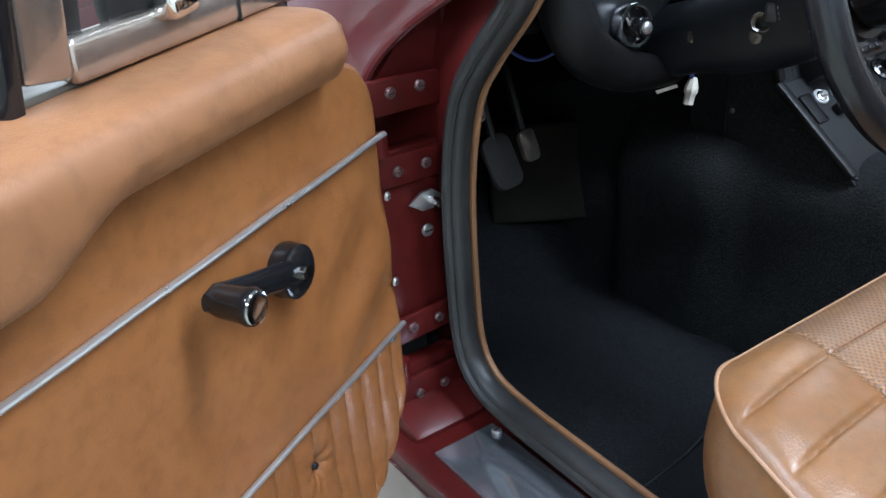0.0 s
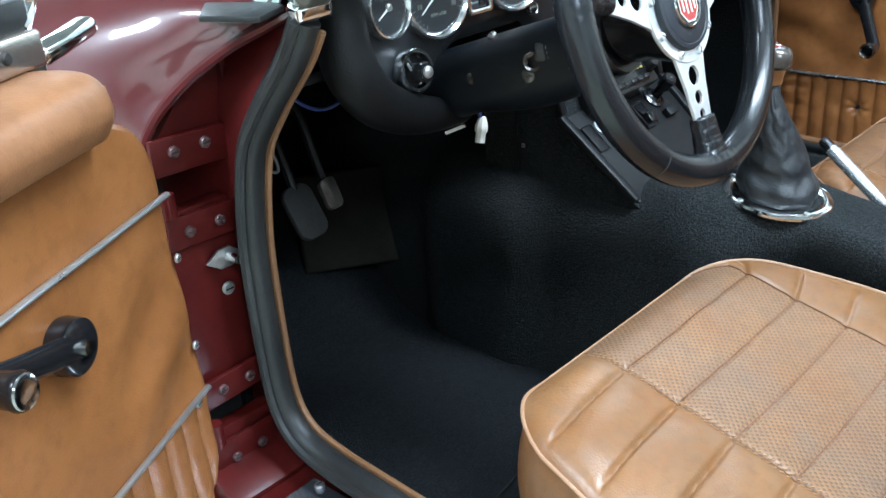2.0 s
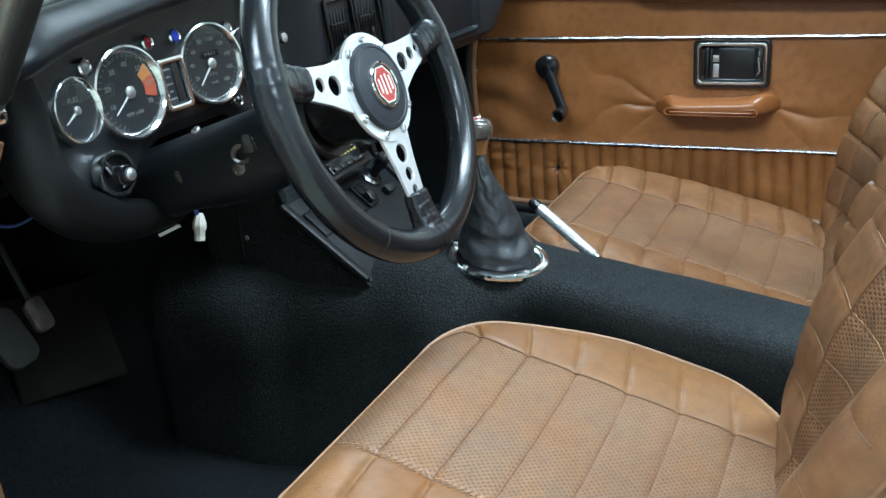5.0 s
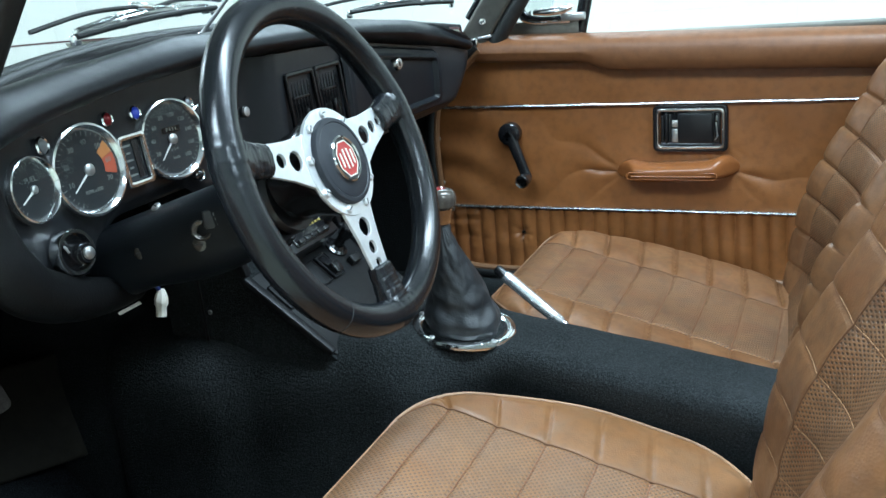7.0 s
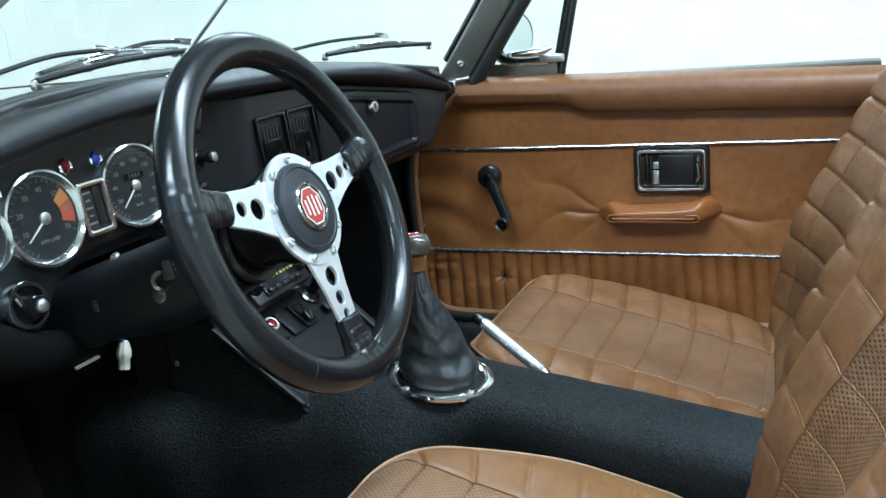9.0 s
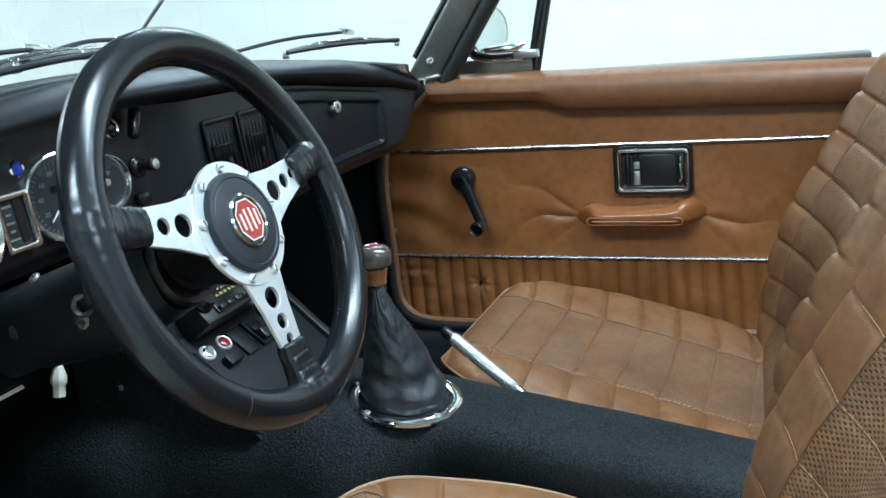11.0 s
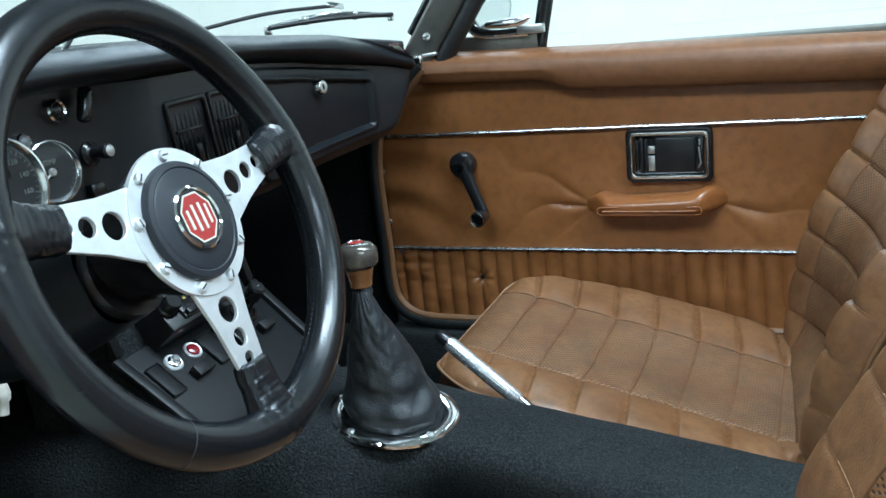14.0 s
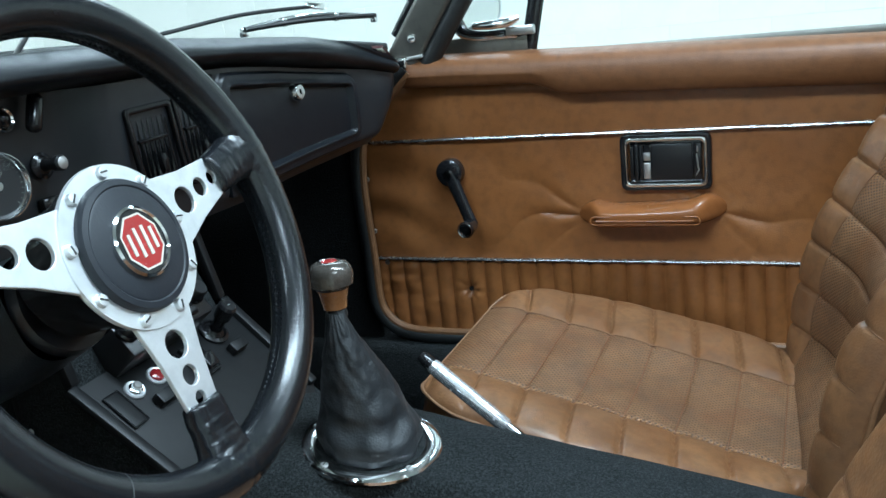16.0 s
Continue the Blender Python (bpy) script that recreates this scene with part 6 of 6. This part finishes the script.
    part("cushion_side", sheet(lambda u, v: skirt(1 - u, v), 180, 14), hide, seat, "tan leather cushion side")
    part("seat_base", rbox(((er - el) * 0.82, (yf - yr) * 0.84, 0.09), pose((el + er) / 2, (yf + yr) / 2, 0.335), 0.01), M["plastic"], seat, "black seat base")
    for s in (-1, 1):
        part("seat_rail", rbox((0.03, (yf - yr) * 0.95, 0.02), pose(cx + s * 0.15, (yf + yr) / 2, 0.298), 0.003), M["steel"], seat)

    # seams: a fine dark fold along each line, and thread beside the nearer long seam
    lift = Vector((0, 0, 0.0006))
    for s in (-INN, INN):
        part("long_seam", tube([top(s, t) + lift for t in np.linspace(-0.98, 0.97, 90)], 0.0011 if s > 0 else 0.0007, 6), M["seam"], cushion)
    y = first
    while y > yr + 0.01:
        t = 2 * (y - yr) / (yf - yr) - 1
        line = []
        for s in np.linspace(-INN, INN, 100):
            line.append(top(s, t) + lift)
        part("cross_seam", tube(line, 0.0008, 6, radii=[0.0003 if k % 3 == 2 else 0.0008 for k in range(100)]), M["rust_thread"], cushion)
        y -= SEAM
    st = shape()
    for off in (-0.016, 0.010):
        n = int((yf - yr) / 0.0064)
        for k in range(n):
            p = top(-INN + off, -0.97 + 1.92 * k / n)
            add_rbox(st, (0.0010, 0.0042, 0.0009), pose(p.x, p.y, p.z + 0.0004, -10, 0, 14), 0)
    tagged(part("stitching", st, M["thread"], cushion, "tan stitching along the long seam", smooth=0), "tan stitching along the long seam", kind="stuff")

    # backrest
    line = [Vector((0, y, z)) for y, z in ycurve]
    pts = curve_pts(line, 10)
    lens = [0.0]
    for a, b in zip(pts, pts[1:]):
        lens.append(lens[-1] + (b - a).length)
    total = lens[-1]

    def spine(h):
        d = max(0.0, min(total, h))
        k = max(0, min(len(pts) - 2, int(np.searchsorted(lens, d)) - 1))
        q = (d - lens[k]) / max(1e-6, lens[k + 1] - lens[k])
        return pts[k].lerp(pts[k + 1], q), (pts[k + 1] - pts[k]).normalized()

    def back(s, v):
        h = v * total
        p, tan = spine(h)
        nrm = Vector((0, tan.z, -tan.y))
        wid = bhw * (1.0 - 0.03 * math.sin(math.pi * v) - 0.10 * smooth_step(0.86, 1.0, v))
        a = abs(s)
        e, r = (1 - a) * wid, 0.036
        o = twist * s
        if e < r:
            q = 1 - e / r
            o -= 0.040 * (1 - math.sqrt(max(0.0, 1 - q * q * 0.98)))
        ve = (1 - v) * total
        if ve < 0.06:
            q = 1 - ve / 0.06
            o -= 0.05 * (1 - math.sqrt(max(0.0, 1 - q * q * 0.98)))
        low = smooth_step(0.0, 0.10, v)
        o -= low * (0.020 * (1 - smooth_step(binner - 0.01, 0.87, a)) + 0.036 * max(0.0, 1 - (a / binner) ** 3))
        d = h - bstart
        near = abs((d + BSEAM / 2) % BSEAM - BSEAM / 2)
        side = abs(a - binner) * wid
        roll = smooth_step(binner - 0.01, binner + 0.03, a)
        soft = smooth_step(0.0, 0.035, e) * pinch
        o -= (0.0024 * groove(near, 0.0028) + 0.0030 * groove(side, 0.0030)) * soft
        o += (0.0022 + 0.0006 * roll) * abs(math.sin(math.pi * d / BSEAM)) ** 0.65 * soft
        o += 0.0015 * noise.noise((s * 3 + cx * 9, h * 11, 7)) + 0.0006 * noise.noise((s * 11, h * 40, 3))
        return Vector((bcx + wid * s, p.y, p.z)) + nrm * o

    bc = lambda u, v: abs(2 * u - 1) < binner
    buv = lambda u, v: ((2 * u - 1) * bhw / 0.0040, v * total / 0.0038)
    bf = lambda u, v: back(1 - 2 * u, v)
    for pick in (lambda u, v: not bc(u, v) and u < 0.5, lambda u, v: not bc(u, v) and u > 0.5):
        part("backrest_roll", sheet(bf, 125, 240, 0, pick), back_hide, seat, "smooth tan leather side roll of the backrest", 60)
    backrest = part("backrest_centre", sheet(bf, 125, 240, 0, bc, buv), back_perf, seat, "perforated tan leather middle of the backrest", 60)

    def shell(u, v):
        s = 1 - 2 * u
        p = back(s, v)
        q, tan = spine(v * total)
        nrm = Vector((0, tan.z, -tan.y))
        k = 1 - abs(s) ** 6
        return Vector((p.x, q.y, q.z)) - nrm * (0.045 + 0.055 * k * min(1.0, (1 - v) * 8 + 0.2))

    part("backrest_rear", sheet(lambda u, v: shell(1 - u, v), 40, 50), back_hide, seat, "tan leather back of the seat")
    for s in (-1, 1):
        edge = [back(s, v) for v in np.linspace(0.0, 1.0, 60)]
        part("backrest_piping", tube(edge, 0.0030, 8), M["brown_trim"], backrest)
        side = shape()
        ring_a = [side.verts.new(back(s, v)) for v in np.linspace(0, 1, 50)]
        ring_b = [side.verts.new(shell(0.5 - 0.5 * s, v)) for v in np.linspace(0, 1, 50)]
        for k in range(49):
            side.faces.new((ring_a[k], ring_a[k + 1], ring_b[k + 1], ring_b[k]))
        bmesh.ops.recalc_face_normals(side, faces=side.faces)
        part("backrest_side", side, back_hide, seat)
        part("back_seam", tube([back(s * binner, v) for v in np.linspace(0.02, 0.97, 90)], 0.0010, 6), M["seam"], backrest)
    h = bstart
    while h < total - 0.05:
        line = []
        for s in np.linspace(-0.97, 0.97, 110):
            line.append(back(s, min(0.985, max(0.0, h / total))))
        part("back_cross_seam", tube(line, 0.0007, 6), M["seam"], backrest)
        thread = [p + Vector((0, 0.0005, 0.0022)) for p in line[16:-16]]
        part("seam_stitching", tube(thread, 0.0004, 6, radii=[0.0005 if k % 2 else 0.00025 for k in range(len(thread))]), M["thread"], backrest, "pale thread along a seam")
        h += BSEAM
    part("seat_hinge", rbox((0.012, 0.05, 0.03), pose(bcx + bhw * 0.99, yr + 0.015, 0.455), 0.004), M["chrome"], seat, "chrome backrest hinge")
    return seat


BACK = [(0.105, 0.43), (0.104, 0.48), (0.095, 0.545), (0.078, 0.62), (0.046, 0.69), (0.010, 0.755), (-0.022, 0.815), (-0.06, 0.88), (-0.10, 0.95), (-0.13, 1.02)]
# the driver's backrest takes the darker brown hide, which puts its shade into the colour
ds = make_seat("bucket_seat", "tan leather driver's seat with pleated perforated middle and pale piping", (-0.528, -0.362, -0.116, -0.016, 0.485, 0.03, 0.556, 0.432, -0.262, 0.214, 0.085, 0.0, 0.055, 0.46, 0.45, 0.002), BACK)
part("tilt_lever", lathe([(0.0, 0.02), (0.007, 0.018), (0.008, 0.0), (0.008, -0.01)], facing((-0.445, 0.425, 0.385), (-0.6, 0.8, 0.1)), 14), M["gloss_black"], ds, "black release stud under the cushion")
make_seat("bucket_seat", "tan leather passenger's seat with perforated middle, lightly worn", (0.181, 0.291, 0.497, 0.625, 0.518, 0.03, 0.549, 0.456, 0.372, 0.236, 0.05, 0.0145, 0.068, 0.70, 1.35, 0.0075), [(y - 0.005, z) for y, z in BACK], M["brown_leather"], M["brown_perf"], M["brown_edging"])

# ---- windscreen ----
screen = thing("windscreen", "curved windscreen in a grey metal frame", "windscreen", (0.08, 0.85, 0.92))
SL, SR = -0.508, 0.668


def screen_base(u):
    x = SL + (SR - SL) * u
    c = 1 - ((x - 0.08) / 0.588) ** 2
    wrap = 0.105 * math.exp(-(x - SL) / 0.055) * (1 - math.exp(-(x - SL) / 0.007))
    return Vector((x, 0.715 + wrap + 0.185 * max(0, c) ** 0.85, 0.903 - 0.016 * math.exp(-(x - SL) / 0.07) - 0.012 * u + 0.055 * max(0, c) ** 0.9))


RAKE = Vector((0, -0.60, 0.80))


def screen_glass(u, v):
    return screen_base(u) + RAKE * (0.40 * v) + Vector((0.02 * (0.5 - u) * v, 0.02 * math.sin(math.pi * u) * v, 0))


gp = part("screen_glass", sheet(lambda u, v: screen_glass(u ** 1.6, v), 60, 8), M["screen"], screen, "clear curved glass")
gp.visible_shadow = False
part("corner_rubber", prism([[(-0.552, 0.668), (-0.510, 0.690), (-0.498, 0.712), (-0.515, 0.790), (-0.528, 0.786), (-0.574, 0.726)]], 0.006, pose(0, 0, 0.8865), 0.002), M["rubber"], screen, "flat dark rubber wedge below the screen's corner")
corner = curve_pts([Vector(p) for p in ((-0.502, 0.706, 0.891), (-0.509, 0.745, 0.891), (-0.517, 0.782, 0.891), (-0.509, 0.806, 0.893), (-0.480, 0.826, 0.897))], 8)


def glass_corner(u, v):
    k = u * (len(corner) - 1)
    i = min(int(k), len(corner) - 2)
    return corner[i].lerp(corner[i + 1], k - i) + RAKE * (0.36 * v) + Vector((0.32 * v * smooth_step(0.1, 0.6, u), 0, 0))


part("glass_corner", sheet(glass_corner, 34, 12, 0.003), M["painted_sheen"], screen, "bend at the end of the glass, its pale reflection painted on")
part("lower_rubber", tube([screen_base((k / 70) ** 2.2) + Vector((0, -0.006, 0.008)) for k in range(16, 71)], 0.0105, 12, radii=[0.0115 - 0.001 * smooth_step(0, 30, k) for k in range(16, 71)]), M["rubber"], screen, "black rubber along the glass")
part("lower_rail", tube([screen_base(0.97 * (k / 70) ** 2.2) + Vector((0, -0.030, 0.001)) for k in range(14, 71)], 0.014, 12), M["knee_vinyl"], screen)
part("scuttle_rubber", tube([screen_base(0.97 * (k / 70) ** 2.2) + Vector((0, 0.022 * smooth_step(0, 30, k), -0.006 + 0.009 * smooth_step(0, 30, k))) for k in range(12, 71)], 0.016, 12, radii=[0.009 + 0.007 * smooth_step(12, 34, k) for k in range(12, 71)]), M["rubber"], screen)
part("top_rail", tube([screen_glass(k / 40, 1.0) for k in range(41)], 0.014, 10), M["pillar"], screen)
for x, s in ((SL, -1), (SR, 1)):
    b = Vector((x - 0.010 * s, 0.672, 0.885 + (0.008 if s < 0 else 0)))
    d = Vector((-0.05 * s, -0.60, 0.80)).normalized()
    pm = Matrix((Vector((1, 0, 0)), d.cross(Vector((1, 0, 0))), d)).transposed().to_4x4()
    pm.translation = b + d * 0.24
    pl = part("screen_pillar", rbox((0.024 if s > 0 else 0.034, 0.052 if s > 0 else 0.046, 0.50 if s > 0 else 0.475), pm @ pose(0 if s > 0 else -0.012, 0, 0 if s > 0 else 0.012), 0.008, 3), M["pillar"], screen, "grey anodised screen pillar")
    if s < 0:
        # strip added to darken this pillar, which should lie in shade
        part("pillar_rubber", rbox((0.030, 0.026, 0.46), pm @ pose(-0.008, -0.013, 0.014), 0.010, 3), M["rubber"], pl, "black rubber strip added over the pillar to darken it")
    if s > 0:
        part("pillar_rubber", tube([b + d * t + pm.to_3x3() @ Vector((0.002, -0.038, 0)) for t in (0.0, 0.2, 0.45)], 0.0145, 12), M["rubber"], pl)
        part("pillar_rubber", tube([b + d * t + pm.to_3x3() @ Vector((0.004 * s, 0.030, 0)) for t in (0.02, 0.2, 0.45)], 0.0085, 12), M["gloss_black"], pl)
        screw(facing(b + d * 0.035 + Vector((-0.012 * s, 0.0, 0)), (-s, -0.2, 0.1)), 0.0075, 0.005, pl, M["chrome"], "pillar_bolt")
        part("pillar_foot", rbox((0.03, 0.06, 0.006), pose(b.x, b.y - 0.005, b.z - 0.002, -6, 0, 0), 0.002), M["worn_chrome"], pl, "bright metal pillar foot")
tie = part("tie_rod", tube([(0.04, 0.825, 0.955), (0.04, 0.71, 1.053), (0.04, 0.59, 1.155)], 0.0028, 8), M["steel"], screen, "thin steel tie rod")
part("rod_foot", lathe([(0.010, 0), (0.010, 0.004), (0.006, 0.007), (0.005, 0.016), (0, 0.017)], pose(0.04, 0.825, 0.952, 40, 0, 0), 16), M["chrome"], tie)


def wiper(a, b, arm_a, arm_b):
    a, b, arm_a, arm_b = (Vector(p) for p in (a, b, arm_a, arm_b))
    w = thing("windscreen_wiper", "chrome windscreen wiper with a black blade resting low on the glass", "wiper", tuple(a), group="windscreen wipers")
    bow = lambda t: a.lerp(b, t) + Vector((0, 0.004, 0.010 * math.sin(math.pi * t)))
    part("blade", tube([a.lerp(b, t) + Vector((0, 0.0, 0.004 * math.sin(math.pi * t))) for t in np.linspace(0, 1, 12)], 0.004, 8), M["rubber"], w, "black rubber blade")
    part("blade_spine", tube([bow(t) for t in np.linspace(0, 1, 16)], 0.0032, 8), M["chrome"], w)
    for t in (0.0, 0.3, 0.7, 1.0):
        c = bow(t)
        part("claw", rbox((0.012, 0.008, 0.012), pose(*(c - Vector((0, 0.001, 0.004)))), 0.002), M["chrome"], w)
    part("arm", tube(curve_pts([arm_a, arm_a.lerp(arm_b, 0.5) + Vector((0, 0, 0.006)), arm_b], 8), 0.0028, 8), M["dark_metal"], w, "bent dark metal arm")
    part("arm_clip", rbox((0.030, 0.010, 0.009), pose(arm_b.x, arm_b.y, arm_b.z, 0, 10, -20), 0.002), M["chrome"], w)
    return w


wiper((0.455, 0.818, 0.957), (0.640, 0.705, 0.953), (0.33, 0.862, 0.966), (0.575, 0.77, 0.977))
wiper((-0.145, 0.845, 0.983), (0.145, 0.864, 0.993), (-0.215, 0.84, 0.995), (-0.03, 0.845, 1.008))
wiper((-0.125, 0.858, 0.989), (0.135, 0.872, 0.996), (0.0, 0.872, 1.000), (0.16, 0.88, 1.006))

# ---- door mirror outside the passenger's quarter light ----
mir = thing("door_mirror", "round chrome door mirror outside the quarter light", "mirror", (0.84, 0.625, 0.88))
MM = facing((0.852, 0.612, 0.944), (-0.45, -0.89, 0.0))
part("mirror_shell", lathe([(0.048, 0.0), (0.047, -0.008), (0.036, -0.026), (0.018, -0.036), (0, -0.038)], MM, 36), M["chrome"], mir)
part("mirror_rim", lathe([(0.048, -0.002), (0.0495, 0.002), (0.0475, 0.005), (0.0455, 0.003)], MM, 40), M["worn_chrome"], mir)
part("mirror_glass", lathe([(0.0458, 0.003), (0, 0.003)], MM, 36), M["mirror"], mir)
part("stem", tube([(0.80, 0.62, 0.872), (0.82, 0.622, 0.90), (0.855, 0.63, 0.925)], 0.008, 12), M["chrome"], mir)

# ---- blocks of the white wall ----
block_mesh = bpy.data.meshes.new("block")
bb = rbox((0.0085, 0.4475, 0.2225), pose(0, 0, 0), 0.0008, 1)
bb.to_mesh(block_mesh)
bb.free()
finish(block_mesh, M["wall"])
for row in range(12):
    for col in range(24):
        y = -2.2 + 0.45 * col + (0.225 if row % 2 else 0)
        if y > 6.7:
            continue
        o = new("block", block_mesh)
        o.parent = wall_east
        o.location = (WALL_X + 0.0058 + random.uniform(-0.0004, 0.0004), y, 0.115 + 0.225 * row)
